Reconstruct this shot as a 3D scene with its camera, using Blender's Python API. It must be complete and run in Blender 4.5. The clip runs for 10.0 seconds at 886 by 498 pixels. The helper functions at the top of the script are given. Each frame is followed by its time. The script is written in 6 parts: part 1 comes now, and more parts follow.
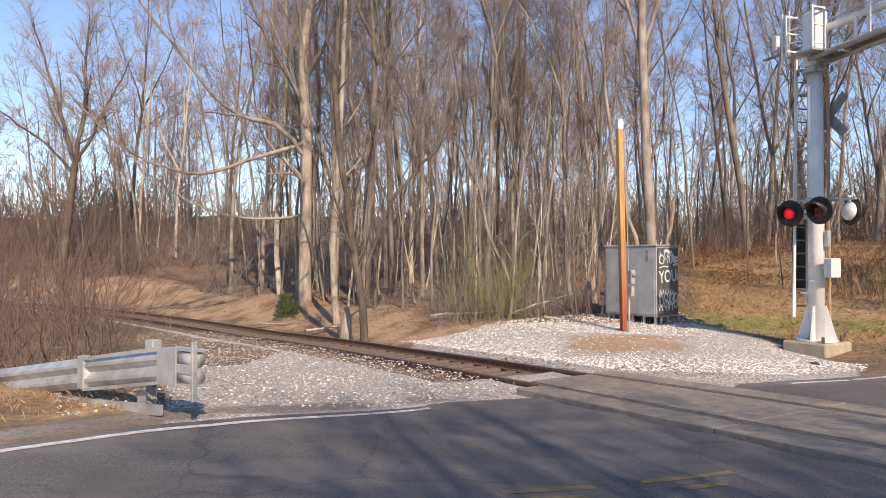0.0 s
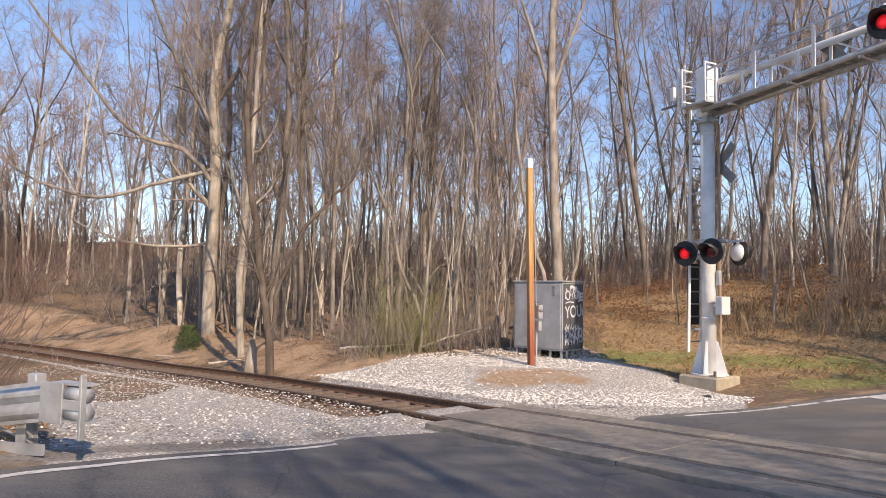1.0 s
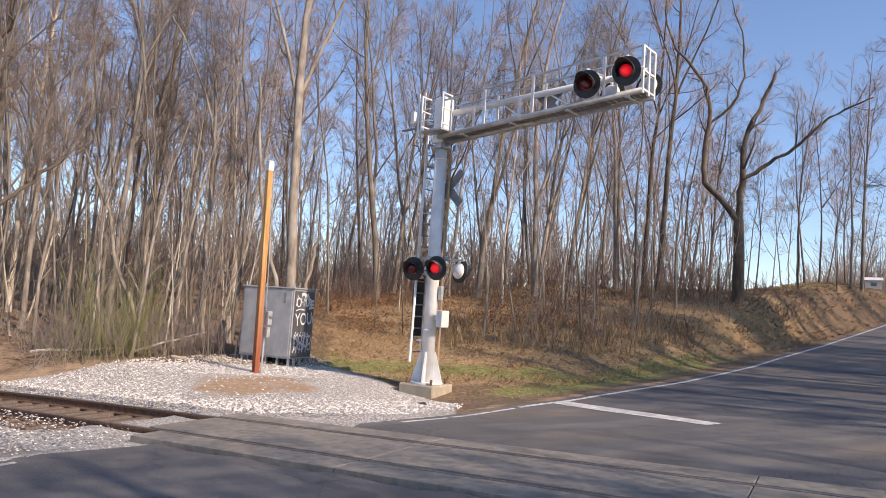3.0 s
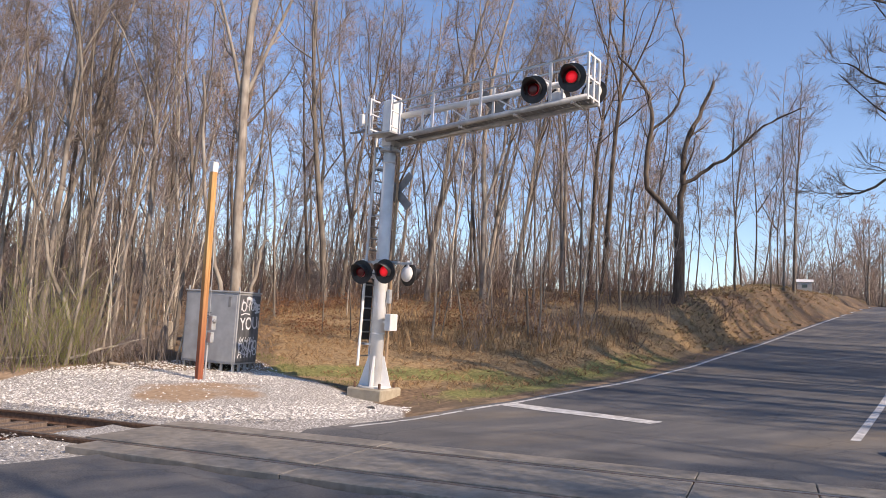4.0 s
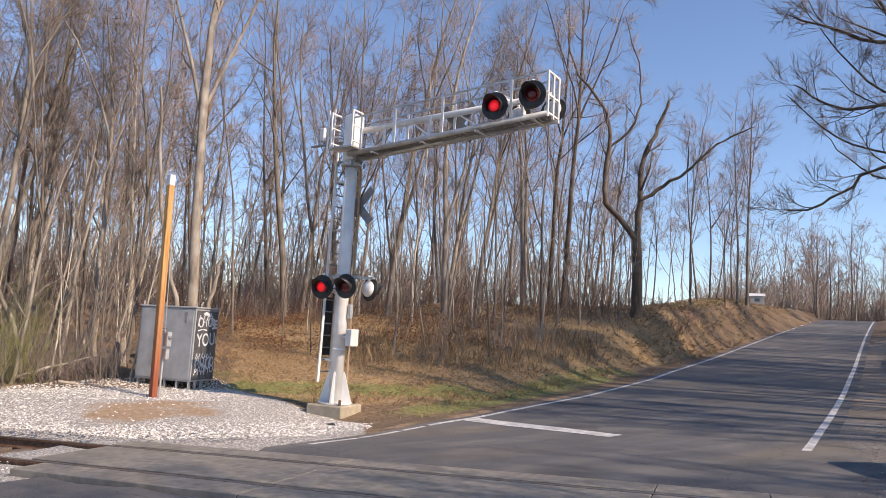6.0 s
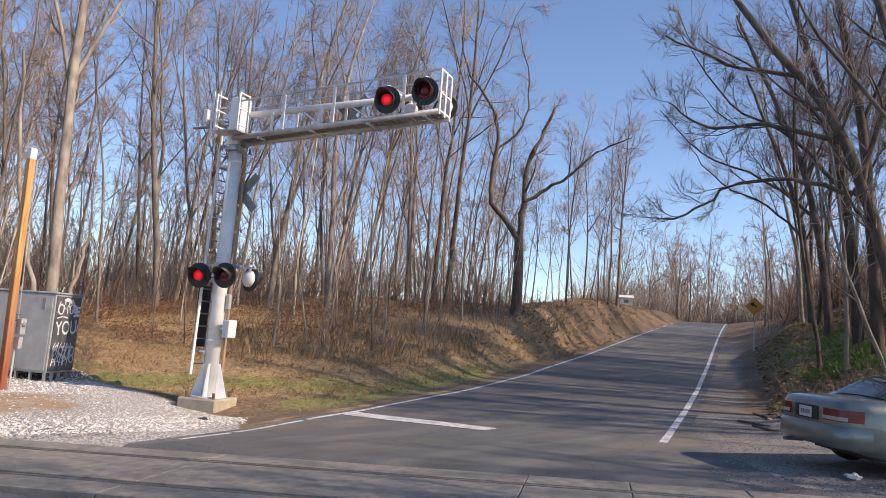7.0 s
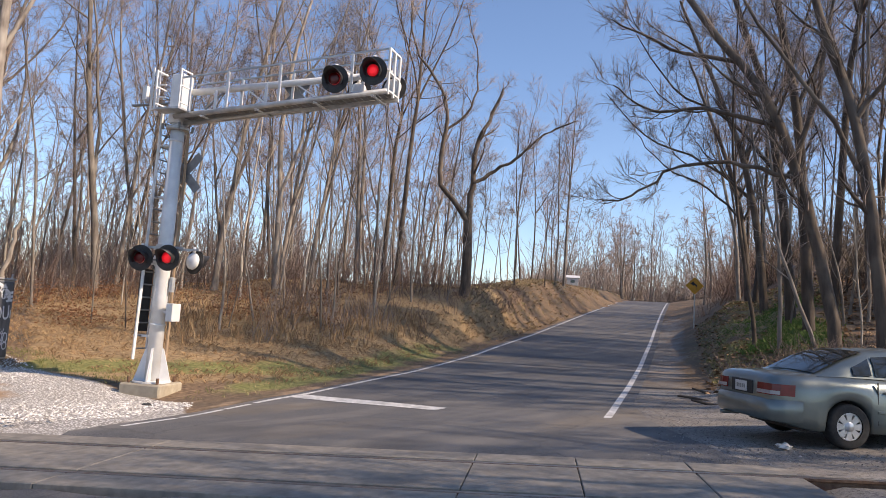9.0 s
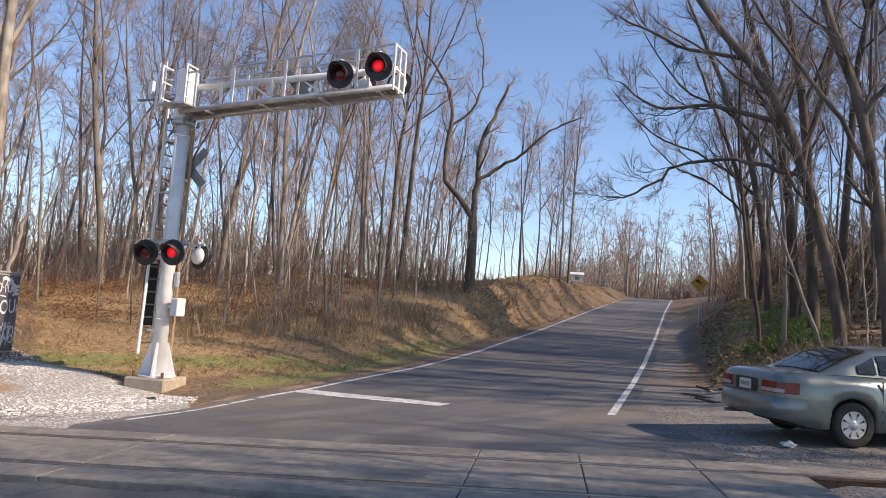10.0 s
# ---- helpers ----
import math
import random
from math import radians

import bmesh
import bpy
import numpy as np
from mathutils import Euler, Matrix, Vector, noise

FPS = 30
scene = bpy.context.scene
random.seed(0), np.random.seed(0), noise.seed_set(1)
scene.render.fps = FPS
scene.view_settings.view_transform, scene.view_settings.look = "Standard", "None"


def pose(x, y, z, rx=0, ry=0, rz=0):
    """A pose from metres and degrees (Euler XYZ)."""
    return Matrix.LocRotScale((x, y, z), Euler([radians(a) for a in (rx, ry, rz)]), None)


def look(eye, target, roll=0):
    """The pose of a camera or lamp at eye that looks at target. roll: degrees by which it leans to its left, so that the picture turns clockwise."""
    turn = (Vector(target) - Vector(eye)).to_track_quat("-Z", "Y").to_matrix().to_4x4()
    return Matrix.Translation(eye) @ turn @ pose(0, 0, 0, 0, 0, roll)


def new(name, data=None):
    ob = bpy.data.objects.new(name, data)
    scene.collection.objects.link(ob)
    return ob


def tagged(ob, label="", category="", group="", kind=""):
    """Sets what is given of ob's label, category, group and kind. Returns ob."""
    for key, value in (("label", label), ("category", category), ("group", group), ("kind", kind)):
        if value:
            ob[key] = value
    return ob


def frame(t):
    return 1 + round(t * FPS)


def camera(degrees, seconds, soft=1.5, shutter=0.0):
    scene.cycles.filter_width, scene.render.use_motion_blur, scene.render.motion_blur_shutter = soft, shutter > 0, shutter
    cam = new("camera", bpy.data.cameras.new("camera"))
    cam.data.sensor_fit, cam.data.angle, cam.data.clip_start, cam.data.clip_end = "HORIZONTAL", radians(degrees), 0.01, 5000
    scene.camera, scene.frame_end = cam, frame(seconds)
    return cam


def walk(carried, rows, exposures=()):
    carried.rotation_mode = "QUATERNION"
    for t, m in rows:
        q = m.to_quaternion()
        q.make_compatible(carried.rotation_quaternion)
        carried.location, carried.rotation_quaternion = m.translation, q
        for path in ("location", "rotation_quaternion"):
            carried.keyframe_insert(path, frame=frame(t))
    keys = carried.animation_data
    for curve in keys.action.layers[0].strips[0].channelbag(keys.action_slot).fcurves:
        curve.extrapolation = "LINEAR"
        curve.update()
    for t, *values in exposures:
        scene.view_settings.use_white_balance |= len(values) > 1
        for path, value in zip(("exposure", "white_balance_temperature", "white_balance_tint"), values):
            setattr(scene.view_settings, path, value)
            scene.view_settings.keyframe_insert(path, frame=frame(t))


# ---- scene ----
# ---- camera ----
cam = camera(66.45, 10.0, soft=0.85)
PATH = [
    (0, 90.700, 0.047, 0.033), (0.5, 91.872, -0.459, -2.730), (1, 93.544, -0.903, -7.457),
    (1.5, 95.024, -1.533, -13.995), (2, 96.030, -2.669, -20.691), (2.5, 96.069, -3.497, -25.790),
    (3, 95.110, -3.711, -29.879), (4.5, 96.118, -3.118, -35.242), (5, 96.419, -2.994, -35.882),
    (6.5, 97.661, -3.368, -40.662), (7, 97.202, -4.160, -47.297), (7.5, 96.480, -4.354, -51.225),
    (8, 96.343, -4.129, -52.580), (8.5, 96.094, -3.865, -52.115), (9, 95.908, -3.524, -51.556),
    (9.5, 95.732, -3.547, -51.322), (10, 95.555, -3.849, -51.212),
]
walk(cam, [(t, pose(0, 0, 1.62, rx, ry, rz)) for t, rx, ry, rz in PATH],
     exposures=[(0, 0.41, 7150, 19), (3, 0.41, 6850, 19), (7, 0.39, 6850, 18), (10, 0.46, 6950, 18)])

# ---- light ----
SUN_AZ, SUN_EL = 160.0, 35.0        # degrees clockwise from +y, and above the horizon
world = bpy.data.worlds.new("sky")
scene.world = world
world.use_nodes = True
_n = world.node_tree.nodes
_sky = _n.new("ShaderNodeTexSky")
_sky.sky_type, _sky.sun_disc = "NISHITA", False
_sky.sun_elevation, _sky.sun_rotation = radians(SUN_EL), radians(SUN_AZ)
_sky.air_density, _sky.dust_density, _sky.ozone_density = 1.0, 0.05, 4.3
_n["Background"].inputs["Strength"].default_value = 0.15
world.node_tree.links.new(_sky.outputs[0], _n["Background"].inputs["Color"])
sun = new("sun", bpy.data.lights.new("sun", "SUN"))
sun.data.energy, sun.data.angle, sun.data.color = 4.3, radians(0.6), (1.0, 0.86, 0.68)
_a, _e = radians(SUN_AZ), radians(SUN_EL)
sun.matrix_basis = look((0, 0, 60), (-math.sin(_a) * math.cos(_e), -math.cos(_a) * math.cos(_e), 60 - math.sin(_e)))


# ---- materials ----
def mat_nodes(name, rough=0.8, metal=0.0):
    m = bpy.data.materials.new(name)
    m.use_nodes = True
    nt = m.node_tree
    b = nt.nodes["Principled BSDF"]
    b.inputs["Roughness"].default_value, b.inputs["Metallic"].default_value = rough, metal
    return m, nt, b


def tex(nt, kind, scale, detail=4.0, coord="Object", stretch=(1, 1, 1)):
    tc, mp, t = nt.nodes.new("ShaderNodeTexCoord"), nt.nodes.new("ShaderNodeMapping"), nt.nodes.new(kind)
    mp.inputs["Scale"].default_value = stretch
    nt.links.new(tc.outputs[coord], mp.inputs[0])
    nt.links.new(mp.outputs[0], t.inputs["Vector"])
    t.inputs["Scale"].default_value = scale
    if "Detail" in t.inputs:
        t.inputs["Detail"].default_value = detail
    return t


def ramp(nt, src, stops):
    r = nt.nodes.new("ShaderNodeValToRGB")
    el = r.color_ramp.elements
    while len(el) < len(stops):
        el.new(0.5)
    for e, (p, c) in zip(el, stops):
        e.position, e.color = p, (*c, 1)
    nt.links.new(src, r.inputs[0])
    return r


def mix(nt, a, b, fac, mode="MIX"):
    m = nt.nodes.new("ShaderNodeMix")
    m.data_type, m.blend_type = "RGBA", mode
    for sock, v in ((m.inputs[6], a), (m.inputs[7], b), (m.inputs[0], fac)):
        if isinstance(v, (int, float)):
            sock.default_value = v
        elif isinstance(v, tuple):
            sock.default_value = (*v, 1)
        else:
            nt.links.new(v, sock)
    return m.outputs[2]


def bump(nt, b, src, strength, dist):
    n = nt.nodes.new("ShaderNodeBump")
    n.inputs["Strength"].default_value, n.inputs["Distance"].default_value = strength, dist
    nt.links.new(src, n.inputs["Height"])
    nt.links.new(n.outputs[0], b.inputs["Normal"])


def simple(name, c0, c1, scale, rough=0.8, metal=0.0, bumped=0.0, detail=5.0, stretch=(1, 1, 1), big=0.0, dirt=None):
    """Two colours by noise, fine relief, and broad stains."""
    m, nt, b = mat_nodes(name, rough, metal)
    t = tex(nt, "ShaderNodeTexNoise", scale, detail, stretch=stretch)
    col = ramp(nt, t.outputs[0], [(0.3, c0), (0.7, c1)]).outputs[0]
    if dirt:
        t2 = tex(nt, "ShaderNodeTexNoise", big, 4)
        col = mix(nt, col, dirt, ramp(nt, t2.outputs[0], [(0.5, (0, 0, 0)), (0.75, (0.8, 0.8, 0.8))]).outputs[0])
    nt.links.new(col, b.inputs["Base Color"])
    if bumped:
        bump(nt, b, t.outputs[0], 0.6, bumped)
    return m


def bark_material(name, c0, c1, c2):
    m, nt, b = mat_nodes(name, 0.9)
    t = tex(nt, "ShaderNodeTexNoise", 7, 6, stretch=(1, 1, 0.22))
    t2 = tex(nt, "ShaderNodeTexNoise", 0.9, 3)
    col = ramp(nt, t.outputs[0], [(0.3, c0), (0.7, c1)]).outputs[0]
    col = mix(nt, col, c2, ramp(nt, t2.outputs[0], [(0.5, (0, 0, 0)), (0.66, (0.7, 0.7, 0.7))]).outputs[0])
    info = nt.nodes.new("ShaderNodeObjectInfo")
    hsv = nt.nodes.new("ShaderNodeHueSaturation")
    mr = nt.nodes.new("ShaderNodeMapRange")
    mr.inputs["To Min"].default_value, mr.inputs["To Max"].default_value = 0.6, 1.35
    nt.links.new(info.outputs["Random"], mr.inputs[0])
    nt.links.new(mr.outputs[0], hsv.inputs["Value"])
    nt.links.new(col, hsv.inputs["Color"])
    nt.links.new(hsv.outputs[0], b.inputs["Base Color"])
    bump(nt, b, t.outputs[0], 0.8, 0.03)
    return m


BARK = bark_material("bark", (0.13, 0.108, 0.088), (0.32, 0.275, 0.225), (0.38, 0.345, 0.29))
BARK_PALE = bark_material("pale_bark", (0.30, 0.25, 0.19), (0.58, 0.52, 0.43), (0.24, 0.19, 0.14))
# bark of truly dark trees; on the right bank it also stands in for shade
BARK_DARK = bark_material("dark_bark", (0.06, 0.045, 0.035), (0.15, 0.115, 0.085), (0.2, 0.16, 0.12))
TWIG = bark_material("twig_bark", (0.17, 0.135, 0.11), (0.29, 0.235, 0.20), (0.31, 0.25, 0.22))
TWIG_RED = bark_material("reddish_twigs", (0.21, 0.14, 0.11), (0.33, 0.225, 0.18), (0.30, 0.23, 0.18))


def ground_material():
    """Leaf litter, mown grass, dry grass, white stone, grey gravel and tan dirt, laid out by the sheet's masks."""
    m, nt, b = mat_nodes("ground", 0.95)
    def mask(name):
        a = nt.nodes.new("ShaderNodeAttribute")
        a.attribute_name = name
        n = tex(nt, "ShaderNodeTexNoise", 1.1, 6)
        add = nt.nodes.new("ShaderNodeMath")
        add.operation = "MULTIPLY_ADD"
        add.inputs[1].default_value, add.inputs[2].default_value = 0.9, -0.45
        nt.links.new(n.outputs[0], add.inputs[0])
        s = nt.nodes.new("ShaderNodeMath")
        nt.links.new(a.outputs["Fac"], s.inputs[0])
        nt.links.new(add.outputs[0], s.inputs[1])
        return ramp(nt, s.outputs[0], [(0.38, (0, 0, 0)), (0.62, (1, 1, 1))]).outputs[0]
    fine = tex(nt, "ShaderNodeTexNoise", 9, 8)
    broad = tex(nt, "ShaderNodeTexNoise", 0.45, 5)
    litter = ramp(nt, fine.outputs[0], [(0.3, (0.10, 0.062, 0.035)), (0.5, (0.20, 0.13, 0.074)), (0.72, (0.33, 0.225, 0.135))]).outputs[0]
    litter = mix(nt, litter, (0.10, 0.078, 0.05), ramp(nt, broad.outputs[0], [(0.42, (0, 0, 0)), (0.64, (0.8, 0.8, 0.8))]).outputs[0])
    dry = ramp(nt, fine.outputs[0], [(0.3, (0.19, 0.125, 0.06)), (0.5, (0.33, 0.22, 0.11)), (0.72, (0.46, 0.33, 0.17))]).outputs[0]
    green = ramp(nt, fine.outputs[0], [(0.3, (0.10, 0.11, 0.03)), (0.5, (0.2, 0.2, 0.06)), (0.72, (0.34, 0.29, 0.12))]).outputs[0]
    dirt = ramp(nt, fine.outputs[0], [(0.3, (0.28, 0.19, 0.115)), (0.7, (0.44, 0.31, 0.20))]).outputs[0]
    v = tex(nt, "ShaderNodeTexVoronoi", 24)
    v.inputs["Randomness"].default_value = 1.0
    white = mix(nt, ramp(nt, v.outputs["Color"], [(0.0, (0.42, 0.38, 0.33)), (0.5, (0.60, 0.56, 0.50)), (1.0, (0.82, 0.79, 0.73))]).outputs[0],
                (0.16, 0.14, 0.12), ramp(nt, v.outputs["Distance"], [(0.75, (0, 0, 0)), (1.0, (0.8, 0.8, 0.8))]).outputs[0])
    grey = mix(nt, ramp(nt, v.outputs["Color"], [(0.0, (0.36, 0.335, 0.30)), (0.5, (0.50, 0.475, 0.43)), (1.0, (0.70, 0.67, 0.62))]).outputs[0],
               (0.15, 0.14, 0.125), ramp(nt, v.outputs["Distance"], [(0.75, (0, 0, 0)), (1.0, (0.7, 0.7, 0.7))]).outputs[0])
    shoulder = mix(nt, ramp(nt, v.outputs["Color"], [(0.0, (0.06, 0.056, 0.05)), (0.5, (0.115, 0.108, 0.097)), (1.0, (0.26, 0.245, 0.225))]).outputs[0], (0.15, 0.118, 0.085),
                   ramp(nt, broad.outputs[0], [(0.42, (0, 0, 0)), (0.7, (0.55, 0.55, 0.55))]).outputs[0])
    col = litter
    for name, c in (("dry", dry), ("green", green), ("dirt", dirt), ("grey", grey), ("shoulder", shoulder), ("white", white), ("tan", dirt)):
        col = mix(nt, col, c, mask(name))
    nt.links.new(col, b.inputs["Base Color"])
    h = mix(nt, fine.outputs[0], v.outputs["Distance"], 0.5)
    bump(nt, b, h, 0.5, 0.025)
    return m


def asphalt_material():
    m, nt, b = mat_nodes("asphalt", 0.85)
    fine = tex(nt, "ShaderNodeTexNoise", 55, 4)
    mid = tex(nt, "ShaderNodeTexNoise", 1.3, 6, stretch=(0.35, 1, 1))
    col = ramp(nt, fine.outputs[0], [(0.35, (0.075, 0.075, 0.078)), (0.68, (0.16, 0.157, 0.152))]).outputs[0]
    col = mix(nt, col, (0.21, 0.195, 0.175), ramp(nt, mid.outputs[0], [(0.45, (0, 0, 0)), (0.7, (0.75, 0.75, 0.75))]).outputs[0])
    patch = tex(nt, "ShaderNodeTexNoise", 0.5, 3)
    col = mix(nt, col, (0.065, 0.065, 0.068), ramp(nt, patch.outputs[0], [(0.55, (0, 0, 0)), (0.68, (0.6, 0.6, 0.6))]).outputs[0])
    stain = tex(nt, "ShaderNodeTexNoise", 0.28, 5, stretch=(0.6, 1, 1))
    col = mix(nt, col, (0.24, 0.19, 0.125), ramp(nt, stain.outputs[0], [(0.56, (0, 0, 0)), (0.72, (0.6, 0.6, 0.6))]).outputs[0])
    crack = tex(nt, "ShaderNodeTexVoronoi", 0.3)
    crack.feature = "DISTANCE_TO_EDGE"
    warp = tex(nt, "ShaderNodeTexNoise", 2.2, 5)
    wv = nt.nodes.new("ShaderNodeVectorMath")
    wv.operation = "MULTIPLY_ADD"
    wv.inputs[1].default_value = (0.6, 0.6, 0.0)
    nt.links.new(warp.outputs["Color"], wv.inputs[0])
    nt.links.new(crack.inputs["Vector"].links[0].from_socket, wv.inputs[2])
    nt.links.new(wv.outputs[0], crack.inputs["Vector"])
    col = mix(nt, col, (0.03, 0.03, 0.03), ramp(nt, crack.outputs["Distance"], [(0.001, (0.4, 0.4, 0.4)), (0.006, (0, 0, 0))]).outputs[0])
    nt.links.new(col, b.inputs["Base Color"])
    bump(nt, b, fine.outputs[0], 0.5, 0.006)
    return m


GROUND = ground_material()
ASPHALT = asphalt_material()
PAINT = simple("road_paint", (0.42, 0.42, 0.41), (0.78, 0.77, 0.74), 9, 0.7, big=2.5, dirt=(0.25, 0.245, 0.235))
CONCRETE = simple("concrete", (0.33, 0.28, 0.20), (0.48, 0.42, 0.31), 6, 0.9, bumped=0.01, big=0.8, dirt=(0.22, 0.2, 0.175))
PANEL = simple("crossing_concrete", (0.19, 0.172, 0.145), (0.31, 0.28, 0.235), 7, 0.85, bumped=0.012, big=1.3, dirt=(0.15, 0.138, 0.12))
RUBBER = simple("flangeway_rubber", (0.03, 0.028, 0.026), (0.07, 0.065, 0.06), 20, 0.8)
RUST = simple("rusty_rail", (0.10, 0.055, 0.035), (0.22, 0.13, 0.08), 14, 0.7, 0.3, 0.004)
RAILTOP = simple("worn_rail_head", (0.20, 0.15, 0.115), (0.34, 0.28, 0.23), 10, 0.4, 0.7)
TIE = simple("weathered_tie", (0.085, 0.06, 0.045), (0.21, 0.16, 0.125), 8, 0.95, bumped=0.02, stretch=(1, 6, 1))
WHITE = simple("white_paint", (0.66, 0.66, 0.65), (0.82, 0.82, 0.80), 3, 0.45, big=1.4, dirt=(0.52, 0.50, 0.46))
GALV = simple("galvanised_steel", (0.40, 0.41, 0.41), (0.62, 0.63, 0.63), 5, 0.45, 0.5, 0.003, big=2.0, dirt=(0.30, 0.29, 0.27))
BLACK = simple("black_paint", (0.012, 0.012, 0.013), (0.035, 0.035, 0.036), 8, 0.5)
ALU = simple("grey_aluminium", (0.34, 0.345, 0.35), (0.45, 0.455, 0.46), 3, 0.55, 0.25, big=1.2, dirt=(0.28, 0.28, 0.275))


# ---- the lie of the land ----
U, N = np.array([0.9455, 0.3256]), np.array([0.3256, -0.9455])     # along and across the road
T0, TA, TB = np.array([6.74, 3.84]), np.array([-0.503, 0.864]), np.array([0.864, 0.503])  # the track at the crossing
ROAD_S = [-30, 5, 11, 13, 15.5, 19.4, 22, 25.5, 29, 36.4, 46, 62, 78, 92, 104, 114, 140, 400]
ROAD_Z = [0.0, -0.34, -0.30, -0.23, -0.12, 0.0, 0.13, 0.32, 0.58, 1.06, 1.77, 2.96, 4.15, 5.21, 6.0, 6.1, 5.0, 0.0]
LEFT_S = [-30, -14, -4, -2, -1, 0, 1.5, 3.1, 6, 9.5, 11.5, 13, 14.2, 16.9, 18.5, 20.3, 22.7, 25.8, 29, 36, 46, 62, 78, 100, 400]
LEFT_O = [6, -1, -5.9, -6.68, -6.98, -7.27, -8.0, -8.85, -8.4, -8.25, -8.38, -8.4, -8.28, -8.12, -8.0, -7.83, -7.72, -7.6, -7.57, -7.65, -7.81, -8.04, -8.19, -8.28, -8.3]
RIGHT_S = [13, 19, 25.5, 36, 46, 62, 78, 92, 111, 400]
RIGHT_O = [-1.3, -1.36, -1.42, -1.55, -1.71, -1.94, -2.09, -2.16, -2.2, -2.2]      # the two edge lines
AZ = [-180, -100, -60, -35, -20, -10, 0, 10, 20, 30, 40, 50, 60, 66, 72, 75, 80, 95, 120, 180]
RR = [12, 20, 28, 38, 60, 120, 400, 2500]
ZZ = np.array([
    [0, 0, 0, 0, 0, 0, 0, 0], [-.2, -.6, -1, -1.2, -1.5, 1, 8, 0], [-.5, -1.2, -1.8, -2.0, -.5, 5, 14, 0],
    [-.5, -1.1, -1.4, -1.3, .8, 6, 15, 0], [-.5, -1.0, -1.0, -.4, 2.5, 7, 17, 0], [-.5, -.8, -.4, .4, 3.2, 8, 17, 0],
    [-.5, -.4, -.1, .8, 3.5, 8, 16, 0], [-.5, -.3, .1, 1.2, 3.4, 7, 13, 0], [-.5, -.3, .6, 1.8, 1.8, 1, 0, 0],
    [-.45, -.3, 1.0, 2.6, 2.7, 1, 0, 0], [-.4, -.2, 1.3, 3.3, 3.6, 2.5, 1, 0], [-.3, 0, 1.2, 3.4, 4.7, 4.5, 3, 0],
    [-.2, .1, 1.0, 3.0, 5.5, 7.5, 6, 0], [0, .1, .6, 2.0, 5.0, 8.2, 8, 0], [.05, .2, .8, 1.9, 3.6, 7.4, 7, 0], [.1, .5, 1.7, 3.3, 5.0, 9, 14, 0],
    [.12, 1.2, 2.6, 4.4, 8.5, 16, 30, 0], [.2, 1.2, 2.8, 5.0, 10, 20, 34, 0], [.1, .5, 1, 1.5, 2, 3, 4, 0], [0, 0, 0, 0, 0, 0, 0, 0]])


def smooth(x, a, b):
    t = np.clip((x - a) / (b - a), 0, 1)
    return t * t * (3 - 2 * t)


def turn_track():
    """The centre line of the track: points, heading and run, from behind the crossing into the far curve."""
    run = np.arange(-60, 110.01, 0.5)
    head = np.interp(run, [-60, 12, 24, 40, 62, 110], [-30.25, -30.25, -42, -49, -82, -100])
    d = np.stack([np.sin(np.radians(head)), np.cos(np.radians(head))], 1)
    pts = np.cumsum(d * 0.5, 0)
    pts += T0 - pts[np.argmin(abs(run))]
    z = np.interp(run, [-60, -8, 0, 16, 24, 40, 110], [0.3, 0.3, -0.06, -0.80, -1.05, -1.1, -1.1])
    return run, pts, d, z


RUN, TP, TD, TZ = turn_track()


def track_place(x, y):
    """Distance across the track (positive beyond it) and the run along it."""
    x, y = np.atleast_1d(x), np.atleast_1d(y)
    q, run = np.empty(len(x)), np.empty(len(x))
    for k in range(0, len(x), 4000):
        dx, dy = x[k:k + 4000, None] - TP[:, 0], y[k:k + 4000, None] - TP[:, 1]
        i = np.argmin(dx * dx + dy * dy, 1)
        j = np.arange(len(i))
        q[k:k + 4000] = dx[j, i] * TD[i, 1] - dy[j, i] * TD[i, 0]
        run[k:k + 4000] = RUN[i] + dx[j, i] * TD[i, 0] + dy[j, i] * TD[i, 1]
    return q, run


def road_place(x, y):
    return x * U[0] + y * U[1], x * N[0] + y * N[1]


